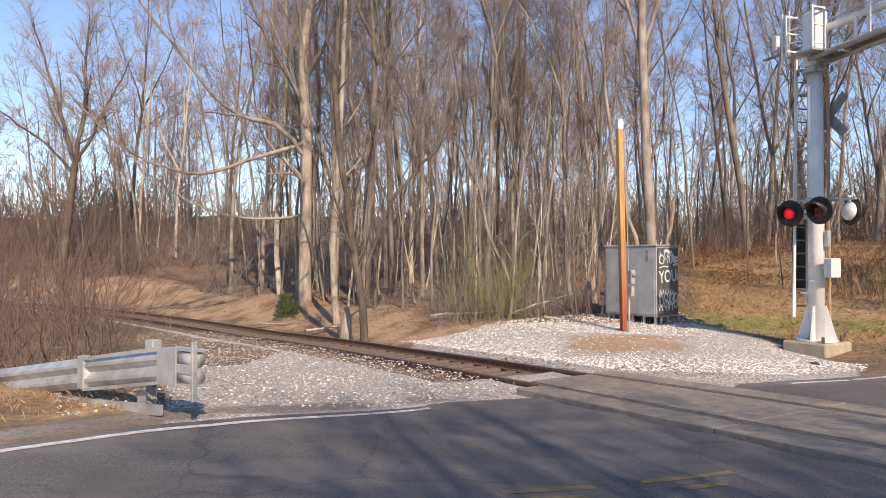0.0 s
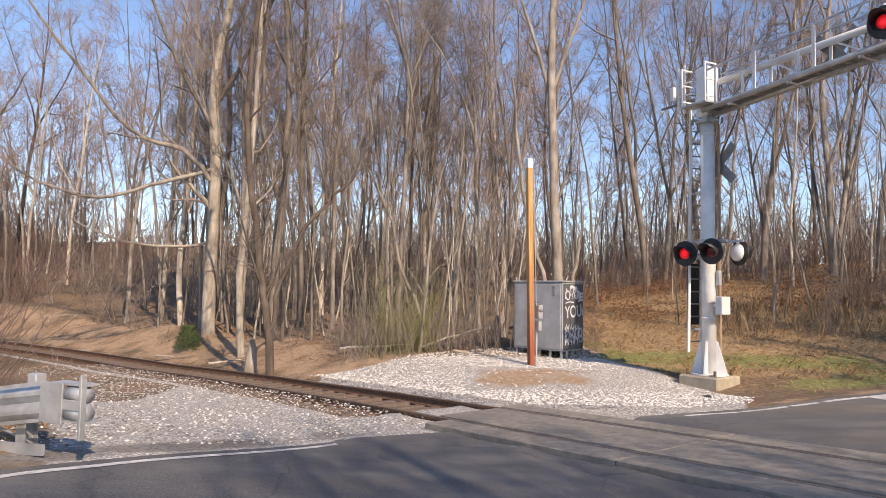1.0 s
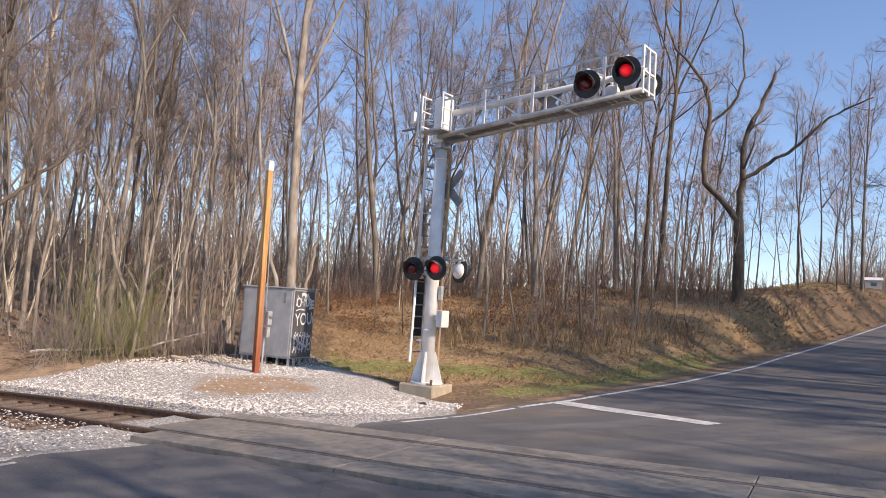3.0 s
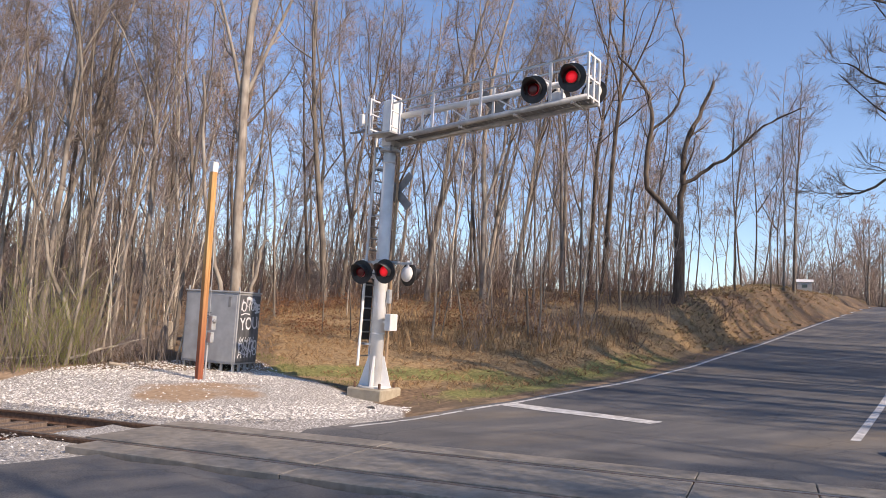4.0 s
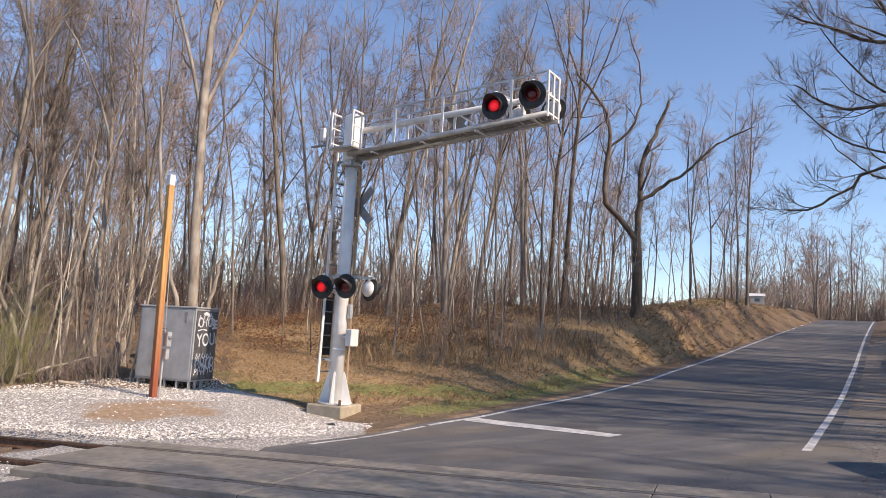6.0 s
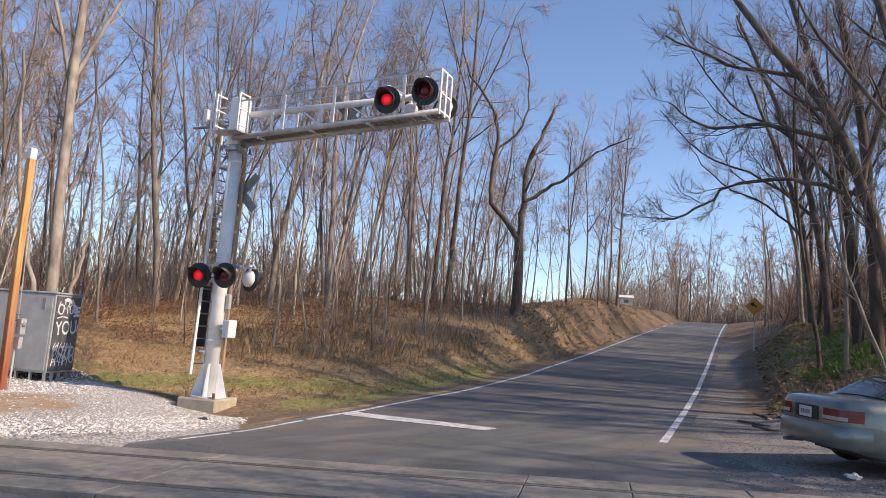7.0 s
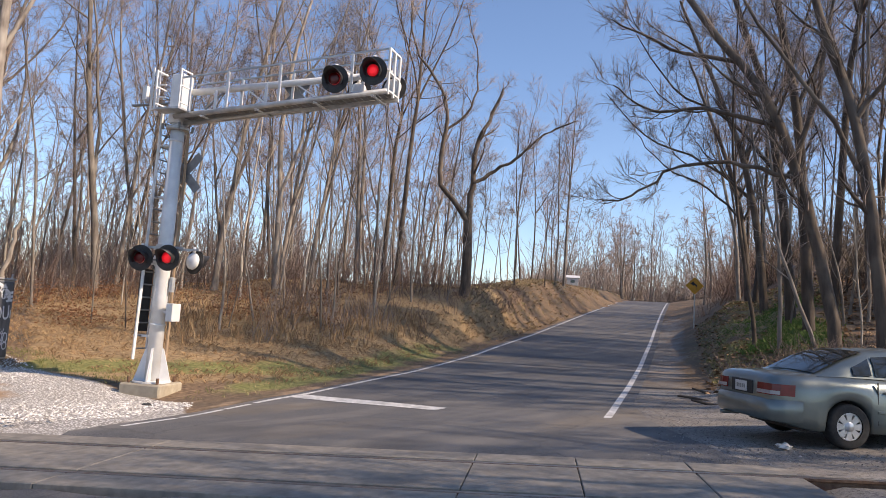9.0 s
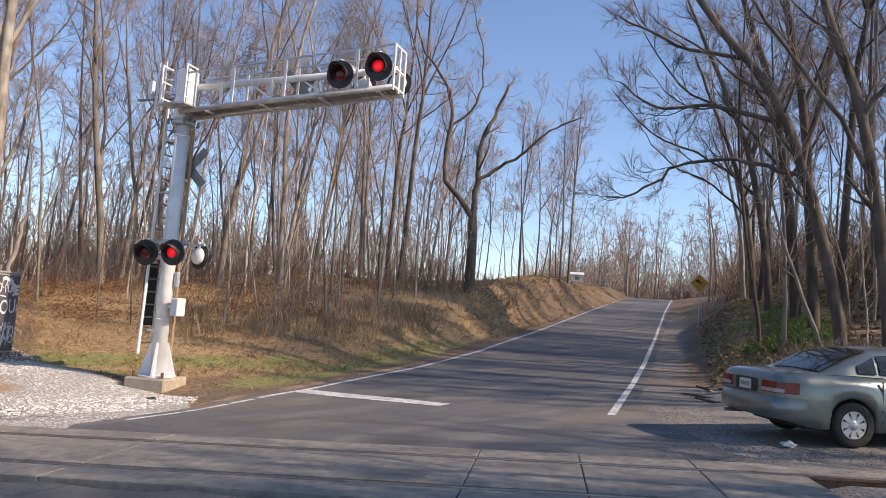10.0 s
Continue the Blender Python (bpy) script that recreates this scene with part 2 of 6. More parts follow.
def land(x, y, bare=False):
    """Height of the ground; bare leaves out the bed of the track."""
    x, y = np.atleast_1d(np.asarray(x, float)), np.atleast_1d(np.asarray(y, float))
    r, az = np.hypot(x, y), np.degrees(np.arctan2(x, y))
    a = np.clip(np.interp(az, AZ, np.arange(len(AZ))), 0, len(AZ) - 1.001)
    b = np.clip(np.interp(r, RR, np.arange(len(RR))), 0, len(RR) - 1.001)
    i, j = a.astype(int), b.astype(int)
    u, v = a - i, b - j
    u, v = u * u * (3 - 2 * u), v
    far = ZZ[i, j] * (1 - u) * (1 - v) + ZZ[i + 1, j] * u * (1 - v) + ZZ[i, j + 1] * (1 - u) * v + ZZ[i + 1, j + 1] * u * v
    q, run = track_place(x, y)
    plane = -0.002 + 0.0169 * x - 0.0446 * y
    plane *= 0.15 + 0.85 * smooth(q, -7.2, -3.0)
    z = plane + (far - plane) * smooth(r, 11.5, 18)
    s, o = road_place(x, y)
    mid = np.interp(s, LEFT_S, LEFT_O) * 0.5 - 0.8
    on = smooth(s, 12, 16) * (1 - smooth(abs(o - mid), 3.9, np.interp(s, [14, 30], [7.5, 6.2])))
    fall = np.interp(s, [13, 28], [0.0446, 0.0]) * (np.clip(o, -9.5, 1.0) + 4.4)
    z = z + (np.interp(s, ROAD_S, ROAD_Z) + fall - z) * on
    z = z - 0.17 * np.exp(-((x - 7.9) ** 2 + (y - 14.5) ** 2) / 2.2)
    if not bare:
        bed = np.interp(run, RUN, TZ)
        w = (1 - smooth(abs(q), 1.7, 4.2)) * (1 - smooth(run, 85, 105)) * smooth(run, -40, -20)
        z = z + (bed - z) * w
    return z


def land_at(x, y):
    return float(land([x], [y])[0])


# ---- building helpers ----
def part(name, bm, material, parent=None, label="", smooth_faces=False):
    me = bpy.data.meshes.new(name)
    if smooth_faces:
        for f in bm.faces:
            f.smooth = True
    bm.to_mesh(me)
    bm.free()
    me.materials.append(material)
    ob = new(name, me)
    ob.parent = parent
    if label:
        ob["label"] = label
    return ob


def thing(name, label, category, m=None, group="", kind=""):
    ob = new(name)
    ob.empty_display_size = 0.2
    if m is not None:
        ob.matrix_basis = m
    return tagged(ob, label, category, group, kind)


def box(bm, x0, y0, z0, x1, y1, z1, m=None, bevel=0.0):
    r = bmesh.ops.create_cube(bm, size=1.0, matrix=Matrix.Translation(((x0 + x1) / 2, (y0 + y1) / 2, (z0 + z1) / 2)) @ Matrix.Diagonal((x1 - x0, y1 - y0, z1 - z0, 1)))
    vs = r["verts"]
    if bevel:
        es = list({e for v in vs for e in v.link_edges})
        vs = list({v for f in bmesh.ops.bevel(bm, geom=es, offset=bevel, segments=1, affect="EDGES")["faces"] for v in f.verts} | {v for v in vs if v.is_valid})
    if m is not None:
        bmesh.ops.transform(bm, matrix=m, verts=vs)
    return vs


def rod(bm, p0, p1, r0, r1=None, seg=10, caps=True):
    p0, p1 = Vector(p0), Vector(p1)
    d = p1 - p0
    m = Matrix.Translation((p0 + p1) / 2) @ d.to_track_quat("Z", "Y").to_matrix().to_4x4()
    bmesh.ops.create_cone(bm, cap_ends=caps, segments=seg, radius1=r0, radius2=r0 if r1 is None else r1, depth=d.length, matrix=m)


def bar(bm, p0, p1, w, h):
    """A rectangular bar from p0 to p1, w wide and h high."""
    p0, p1 = Vector(p0), Vector(p1)
    d = p1 - p0
    side = d.cross(Vector((0, 0, 1)))
    side = side.normalized() if side.length > 1e-6 else Vector((1, 0, 0))
    up = side.cross(d).normalized()
    m = Matrix((side, d.normalized(), up)).transposed().to_4x4()
    m.translation = (p0 + p1) / 2
    bmesh.ops.create_cube(bm, size=1.0, matrix=m @ Matrix.Diagonal((w, d.length, h, 1)))


def lathe(bm, profile, seg, m=None):
    """Turns (radius, height) pairs about z."""
    rings = []
    for r, z in profile:
        rings.append([bm.verts.new((r * math.cos(2 * math.pi * k / seg), r * math.sin(2 * math.pi * k / seg), z)) for k in range(seg)])
    for a, b in zip(rings, rings[1:]):
        for k in range(seg):
            bm.faces.new((a[k], a[(k + 1) % seg], b[(k + 1) % seg], b[k]))
    if m is not None:
        bmesh.ops.transform(bm, matrix=m, verts=[v for r in rings for v in r])
    return rings


def sheet(name, verts, faces, material, kind="structure", label="", category=""):
    me = bpy.data.meshes.new(name)
    me.from_pydata(verts, [], faces)
    me.materials.append(material)
    return tagged(new(name, me), label, category, kind=kind)


def grid_faces(nx, ny):
    i = np.arange((nx - 1) * (ny - 1))
    c, r = i % (nx - 1), i // (nx - 1)
    a = r * nx + c
    return np.stack([a, a + 1, a + nx + 1, a + nx], 1).tolist()


# ---- ground ----
def spaced(lo, hi, step, far):
    """Even steps between lo and hi, then wider and wider out to far."""
    mid = list(np.arange(lo, hi + 1e-6, step))
    up, down, d = [], [], step
    while (up[-1] if up else hi) < far:
        d *= 1.16
        up.append((up[-1] if up else hi) + d)
    d = step
    while (down[-1] if down else lo) > -far:
        d *= 1.16
        down.append((down[-1] if down else lo) - d)
    return np.array(down[::-1] + mid + up)


ASPHALT_S, ASPHALT_O = [-30, 6, 10, 13.5, 16, 36, 62, 111, 400], [9, 5, 0.6, -0.6, -1.0, -1.2, -1.6, -1.9, -1.9]


def asphalt_inside(s, o, run):
    left = np.interp(s, LEFT_S, LEFT_O) - 0.28
    right = np.interp(s, ASPHALT_S, ASPHALT_O)
    return np.minimum(o - left, right - o)


def build_ground():
    gx, gy = spaced(-14, 26, 0.3, 1500), spaced(-2, 34, 0.3, 1500)
    X, Y = np.meshgrid(gx, gy)
    x, y = X.ravel(), Y.ravel()
    z = land(x, y)
    q, run = track_place(x, y)
    s, o = road_place(x, y)
    r, az = np.hypot(x, y), np.degrees(np.arctan2(x, y))
    rough = np.array([noise.noise((a * 0.7, b * 0.7, 0)) * 0.05 + noise.noise((a * 0.16, b * 0.16, 3)) * 0.22 for a, b in zip(x, y)])
    hills = np.array([noise.noise((a * 0.022, b * 0.022, 7)) + 0.5 * noise.noise((a * 0.06, b * 0.06, 9)) if d > 50 else 0.0 for a, b, d in zip(x, y, r)]) * 3.0 * smooth(r, 60, 120) * (1 - smooth(r, 400, 900))
    hills = hills * (1 - smooth(az, 8, 16) * (1 - smooth(az, 74, 80)))
    inside = asphalt_inside(s, o, run)
    off = smooth(-inside, 0.2, 3.0) * smooth(abs(q), 2.0, 5.0)
    z = z + hills
    z = z + rough * (0.12 + 0.88 * smooth(r, 19, 28)) * off
    z = z - 0.26 * (1 - smooth(abs(q), 1.25, 2.0)) * smooth(run, 10.4, 10.8)
    z = z - 0.14 * smooth(inside, 0.05, 0.4) - 0.09 * (1 - smooth(abs(q), 2.3, 2.8)) * smooth(run, -7, -5) * (1 - smooth(run, 10, 11))
    ob = sheet("ground", np.stack([x, y, z], 1).tolist(), grid_faces(len(gx), len(gy)), GROUND, "structure", "leaf litter, dry grass and gravel ground", "ground")
    for p in ob.data.polygons:
        p.use_smooth = True
    beyond = smooth(q, 1.2, 1.8)
    yard = beyond * smooth(az, -4.5, -2.5) * (1 - smooth(r, 19.6, 21.0))
    yard = yard * (1 - smooth(az, 30.5, 32.5)) * (1 - smooth(r - np.interp(az, [-5, 2, 12, 19, 22, 26, 32], [20, 20, 22, 22.2, 19.5, 17.6, 15.4]), -0.4, 0.6))
    side = (1 - smooth(q, -1.6, -1.2)) * smooth(q, -11, -9.5) * smooth(run, 3, 5) * (1 - smooth(run, 30, 40))
    side = side * (1 - smooth(-o - np.interp(s, [-8, -4, 0, 6], [8.2, 9.4, 12.5, 30]), 0, 1.2))
    bed = (1 - smooth(np.where(q > 0, q + 0.75 * smooth(run, 13, 16), -q), 1.9, 2.6))
    lane = np.interp(s, LEFT_S, LEFT_O)
    lay = {
        "dry": smooth(az, 18, 23) * (1 - smooth(az, 62, 66)) * smooth(r, 17, 20) * (1 - smooth(r, 34, 46)) * (1 - smooth(o - lane, -1.6, -0.6)),
        "green": np.maximum(np.exp(-((o - lane + 1.6) / 1.0) ** 2) * smooth(s, 11, 15) * (1 - smooth(s, 22, 34)) * 0.72, np.exp(-((r - 20.5) / 1.2) ** 2) * smooth(az, 19, 21) * (1 - smooth(az, 40, 46)) * 0.75)
        + 0.44 * np.exp(-((o - lane + 4.5) / 2.6) ** 2) * smooth(s, 30, 38) + 0.36 * np.exp(-((o - 0.6) / 1.0) ** 2) * smooth(s, 22, 28) * (1 - smooth(s, 50, 70))
        + smooth(o, 0.8, 1.6) * (1 - smooth(o, 3.5, 6)) * smooth(s, 19, 23) * (1 - smooth(s, 34, 44)) * 0.36,
        "dirt": np.maximum(0.55 * np.exp(-((o - lane + 0.45) / 0.3) ** 2) * smooth(s, 9, 12) * (1 - smooth(s, 20, 30)), beyond * (1 - smooth(q, 3.5, 7.5)) * smooth(run, 13, 17) * 0.56),
        "grey": np.maximum.reduce([side * (1 - 0.75 * (1 - smooth(az, -24, -19)) * (1 - smooth(r, 12, 16))) * 1.1, bed * smooth(run, 2, 6)]),
        "shoulder": np.maximum.reduce([np.exp(-((o - lane + 0.7) / 0.5) ** 2) * (1 - smooth(q, -2.6, -2.0)) * 0.72, bed * (1 - smooth(run, 2, 6)), smooth(o, -1.6, -1.0) * (1 - smooth(s, 17, 23)) * smooth(q, 1, 2) * (1 - smooth(o, 4, 7)) * 0.85, smooth(o, -2.6, -1.8) * (1 - smooth(o, -0.4, 0.9)) * smooth(s, 14, 17) * (1 - smooth(s, 50, 80)) * 0.6]),
        "white": yard * 0.95,
        "tan": np.maximum(yard * np.exp(-((az - 15) / 5.5) ** 4) * np.exp(-((r - 16.7) / 1.5) ** 4) * 0.72, beyond * np.exp(-((az + 3.2) / 2.0) ** 2) * np.exp(-((r - 18.5) / 1.6) ** 2) * 0.9),
    }
    lay["dry"] = np.maximum(lay["dry"], (1 - smooth(az, -24, -19)) * smooth(az, -60, -45) * (1 - smooth(r, 12, 16)) * smooth(-inside, 0.2, 0.9) * 0.5)
    for name, w in lay.items():
        ob.data.attributes.new(name, "FLOAT", "POINT").data.foreach_set("value", np.clip(w, 0, 1).astype(np.float32))
    return ob


build_ground()


def strip(name, ss, lo, hi, across, lift, material, label, category, drop=False):
    """A sheet along the road between two edges, laid on the land."""
    ss = np.asarray(ss, float)
    k = np.linspace(0, 1, across)
    S, K = np.meshgrid(ss, k, indexing="ij")
    O = np.interp(S, *lo) * (1 - K) + np.interp(S, *hi) * K
    x, y = (S * U[0] + O * N[0]).ravel(), (S * U[1] + O * N[1]).ravel()
    z = land(x, y) + lift
    if drop:
        q, run = track_place(x, y)
        z = z - 0.16 * (1 - smooth(abs(q), 1.3, 1.5))
    ob = sheet(name, np.stack([x, y, z], 1).tolist(), grid_faces(across, len(ss)), material, "structure", label, category)
    for p in ob.data.polygons:
        p.use_smooth = True
    return ob


def edge(ss, oo, shift):
    return (ss, [o + shift for o in oo])


_ss = np.concatenate([np.arange(-14, 20, 0.3), np.arange(20, 140, 1.0)])
strip("road", _ss, edge(LEFT_S, LEFT_O, -0.28), (ASPHALT_S, ASPHALT_O), 40, 0.0, ASPHALT,
      "worn grey asphalt road with tree shadows", "road", drop=True)


def painted(name, ss, lo, hi, label):
    return strip(name, ss, lo, hi, 2, 0.006, PAINT, label, "road marking")


painted("edge_line", np.arange(-6, 3.0, 0.2), edge(LEFT_S, LEFT_O, -0.06), edge(LEFT_S, LEFT_O, 0.06), "worn white edge line on asphalt")
for _a0, _a1 in ((8.6, 9.8), (9.9, 11.2), (11.3, 12.1)):
    painted("edge_line", np.linspace(_a0, _a1, 5), edge(LEFT_S, LEFT_O, -0.04), edge(LEFT_S, LEFT_O, 0.07), "broken worn white edge line on asphalt")
painted("edge_line", np.concatenate([np.arange(12.3, 30, 0.5), np.arange(30, 125, 1.5)]), edge(LEFT_S, LEFT_O, -0.07), edge(LEFT_S, LEFT_O, 0.07), "white edge line on asphalt")
painted("edge_line", np.concatenate([np.arange(13.3, 30, 0.5), np.arange(30, 125, 1.5)]), edge(RIGHT_S, RIGHT_O, -0.075), edge(RIGHT_S, RIGHT_O, 0.075), "white edge line beside gravel shoulder")


YELLOW = simple("faded_yellow_paint", (0.13, 0.12, 0.10), (0.36, 0.25, 0.08), 7, 0.8, big=1.6, dirt=(0.13, 0.128, 0.125))


def quad_on_land(name, pts, lift, material, label, category, n=8):
    (a, b, c, d), v = [np.array(p) for p in pts], []
    for i in range(n + 1):
        for j in range(3):
            u, w = i / n, j / 2
            p = (a * (1 - u) + b * u) * (1 - w) + (d * (1 - u) + c * u) * w
            v.append((p[0], p[1], land_at(p[0], p[1]) + lift))
    return sheet(name, v, grid_faces(3, n + 1), material, "structure", label, category)


def so(s, o):
    return (s * U[0] + o * N[0], s * U[1] + o * N[1])


quad_on_land("stop_line", [so(14.05, -8.2), so(13.5, -4.55), so(13.03, -4.65), so(13.5, -8.3)], 0.008, PAINT, "white stop line painted on asphalt", "road marking", 16)


for _a0, _b0 in (((0.45, 5.05), (1.2, 5.3)), ((0.5, 4.85), (1.1, 5.03)), ((1.62, 5.5), (2.5, 5.8)), ((1.9, 5.32), (2.3, 5.46))):
    quad_on_land("centre_line", [_a0, _b0, (_b0[0] - 0.03, _b0[1] + 0.09), (_a0[0] - 0.03, _a0[1] + 0.09)], 0.006, YELLOW, "faded worn yellow centre line on asphalt", "road marking", 4)


# ---- railway ----
def rail_profile():
    return [(-0.07, 0.0), (0.07, 0.0), (0.07, 0.014), (0.012, 0.03), (0.012, 0.125), (0.036, 0.138), (0.036, 0.168), (0.028, 0.174), (-0.028, 0.174),
            (-0.036, 0.168), (-0.036, 0.138), (-0.012, 0.125), (-0.012, 0.03), (-0.07, 0.014)]


def track_point(run, q, dz=0.0):
    i = np.interp(run, RUN, np.arange(len(RUN)))
    k = int(min(i, len(RUN) - 2))
    f = i - k
    p, d = TP[k] * (1 - f) + TP[k + 1] * f, TD[k] * (1 - f) + TD[k + 1] * f
    return (p[0] + d[1] * q, p[1] - d[0] * q, float(np.interp(run, RUN, TZ)) + dz)


def build_track():
    track = thing("railway_track", "rusty single railway track on stone ballast", "railway track", kind="structure")
    prof = rail_profile()
    runs = np.concatenate([np.arange(-14, 30, 1.0), np.arange(30, 80, 1.5)])
    for side in (-0.755, 0.755):
        verts, faces = [], []
        for run in runs:
            verts += [track_point(run, side + a, z - 0.174) for a, z in prof]
        n = len(prof)
        for k in range(len(runs) - 1):
            for j in range(n):
                faces.append((k * n + j, k * n + (j + 1) % n, (k + 1) * n + (j + 1) % n, (k + 1) * n + j))
        me = bpy.data.meshes.new("rail")
        me.from_pydata(verts, [], faces)
        me.materials.append(RUST), me.materials.append(RAILTOP)
        for p in me.polygons:
            if p.index % n in (7, 6, 8):
                p.material_index = 1
        ob = new("rail", me)
        ob.parent = track
    bm = bmesh.new()
    box(bm, -0.11, -1.28, -0.16, 0.11, 1.28, 0.0, bevel=0.015)
    tie = bpy.data.meshes.new("tie")
    bm.to_mesh(tie), bm.free()
    tie.materials.append(TIE)
    rnd = random.Random(4)
    run = 9.6
    while run < 62:
        p, p2 = Vector(track_point(run, 0, -0.155)), Vector(track_point(run + 0.3, 0, -0.155))
        m = (p2 - p).to_track_quat("X", "Z").to_matrix().to_4x4()
        m.translation = p
        ob = new("tie", tie)
        ob.parent = track
        ob.matrix_basis = m @ pose(0, rnd.uniform(-0.06, 0.06), rnd.uniform(-0.015, 0.01), 0, 0, rnd.uniform(-2, 2))
        run += 0.52
    return track


TRACK = build_track()


def build_crossing():
    """Concrete crossing panels between and beside the rails, with rubber-lined flangeways."""
    cross = thing("crossing_surface", "worn concrete railway crossing panels flush with rails", "crossing surface", kind="structure")
    joints = [9.3, 5.1, 0.82, -0.43, -1.78, -2.95]
    for q0, q1, first in ((-0.655, 0.655, 0.0), (-1.34, -0.835, -0.5), (0.835, 1.3, 0.1)):
        for a, b in zip(joints, joints[1:]):
            if a == 9.3:
                a += first
            verts = []
            for run, q, dz in [(r, w, h) for h in (-0.22, 0.006) for r in (b + 0.006, a - 0.006) for w in (q0, q1)]:
                verts.append(track_point(run, q, dz))
            bm = bmesh.new()
            v = [bm.verts.new(p) for p in verts]
            for f in ((0, 1, 3, 2), (4, 6, 7, 5), (0, 4, 5, 1), (2, 3, 7, 6), (0, 2, 6, 4), (1, 5, 7, 3)):
                bm.faces.new([v[k] for k in f])
            bmesh.ops.recalc_face_normals(bm, faces=bm.faces)
            bmesh.ops.bevel(bm, geom=[e for e in bm.edges], offset=0.008, segments=1, affect="EDGES")
            part("panel", bm, PANEL, cross)
    for q in (-0.69, 0.69):
        for a, b in zip(joints, joints[1:]):
            bm = bmesh.new()
            pts = [track_point(r, q + w, -0.06) for r in (b, a) for w in (-0.034, 0.034)]
            v = [bm.verts.new(p) for p in pts]
            bm.faces.new((v[0], v[1], v[3], v[2]))
            part("flangeway_filler", bm, RUBBER, cross)
    return cross


build_crossing()


# ---- trees ----
def wander(rnd, p, d, length, n, wild, rise):
    """A crooked line from p along d, in n pieces."""
    pts, d = [Vector(p)], Vector(d).normalized()
    for _ in range(n):
        d = (d + Vector((rnd.gauss(0, wild), rnd.gauss(0, wild), rnd.gauss(0, wild) + rise))).normalized()
        pts.append(pts[-1] + d * (length / n))
    return pts


class Tubes:
    """Many tapered tubes gathered into one mesh."""
    def __init__(self):
        self.v, self.f = [], []

    def add(self, pts, r0, r1, sides, power=1.0):
        n, base = len(pts), len(self.v)
        for k, p in enumerate(pts):
            d = pts[min(k + 1, n - 1)] - pts[max(k - 1, 0)]
            a = d.cross(Vector((0.31, 0.87, 0.12)) if abs(d.z) > 0.5 * d.length else Vector((0.1, 0.2, 1)))
            a.normalize()
            b = d.cross(a).normalized()
            r = r1 + (r0 - r1) * (1 - k / (n - 1)) ** power
            for j in range(sides):
                t = 2 * math.pi * j / sides
                self.v.append(p + (a * math.cos(t) + b * math.sin(t)) * r)
        for k in range(n - 1):
            for j in range(sides):
                self.f.append((base + k * sides + j, base + k * sides + (j + 1) % sides, base + (k + 1) * sides + (j + 1) % sides, base + (k + 1) * sides + j))

    def spike(self, p, q, r):
        a = (q - p).orthogonal().normalized()
        b = (q - p).cross(a).normalized()
        n = len(self.v)
        self.v += [p + a * r, p - a * r * 0.5 + b * r * 0.87, p - a * r * 0.5 - b * r * 0.87, q]
        self.f += [(n, n + 1, n + 3), (n + 1, n + 2, n + 3), (n + 2, n, n + 3)]

    def mesh(self, name, material):
        me = bpy.data.meshes.new(name)
        me.from_pydata(self.v, [], self.f)
        me.materials.append(material)
        for p in me.polygons:
            p.use_smooth = True
        return me


def off_axis(rnd, d, angle):
    side = d.orthogonal().normalized()
    side.rotate(Matrix.Rotation(rnd.uniform(0, 2 * math.pi), 3, d))
    return (d * math.cos(angle) + side * math.sin(angle)).normalized()


def grow(rnd, wood, twigs, pts, r0, r1, level, spec, fine=0.0075, plain=False):
    """Side branches along a limb, which sweep out and then up, down to twigs."""
    count, start, reach, angle = spec[level]
    last = level == len(spec) - 1
    for k in range(count):
        t = start + (1 - start) * (k + rnd.uniform(0.0, 1.0)) / count
        i = min(int(t * (len(pts) - 1)), len(pts) - 2)
        f = t * (len(pts) - 1) - i
        p = pts[i].lerp(pts[i + 1], f)
        d = (pts[i + 1] - pts[i]).normalized()
        r = r1 + (r0 - r1) * (1 - t)
        length = reach * (1.15 - 0.7 * t) * (rnd.uniform(0.35, 1.3) if level == 0 else rnd.uniform(0.55, 1.25))
        br = max(r * rnd.uniform(0.36, 0.66), fine)
        if last:
            q = wander(rnd, p, off_axis(rnd, d, angle * rnd.uniform(0.5, 1.4)), length, 1, 0.2, 0.14)
            twigs.spike(q[0], q[1], min(br, fine * 1.4))
        else:
            n = (4 if plain else 6) if level == 0 else (2 if plain else 3)
            q = wander(rnd, p, off_axis(rnd, d, angle * rnd.uniform(0.65, 1.25)), length, n, 0.14 if level == 0 else 0.22, 0.13 if level == 0 else 0.12)
            tip = max(br * 0.2, fine * 0.8)
            (wood if level == 0 else twigs).add(q, br, tip, 4 if level == 0 and not plain else 3)
            grow(rnd, wood, twigs, q, br, tip, level + 1, spec, fine, plain)


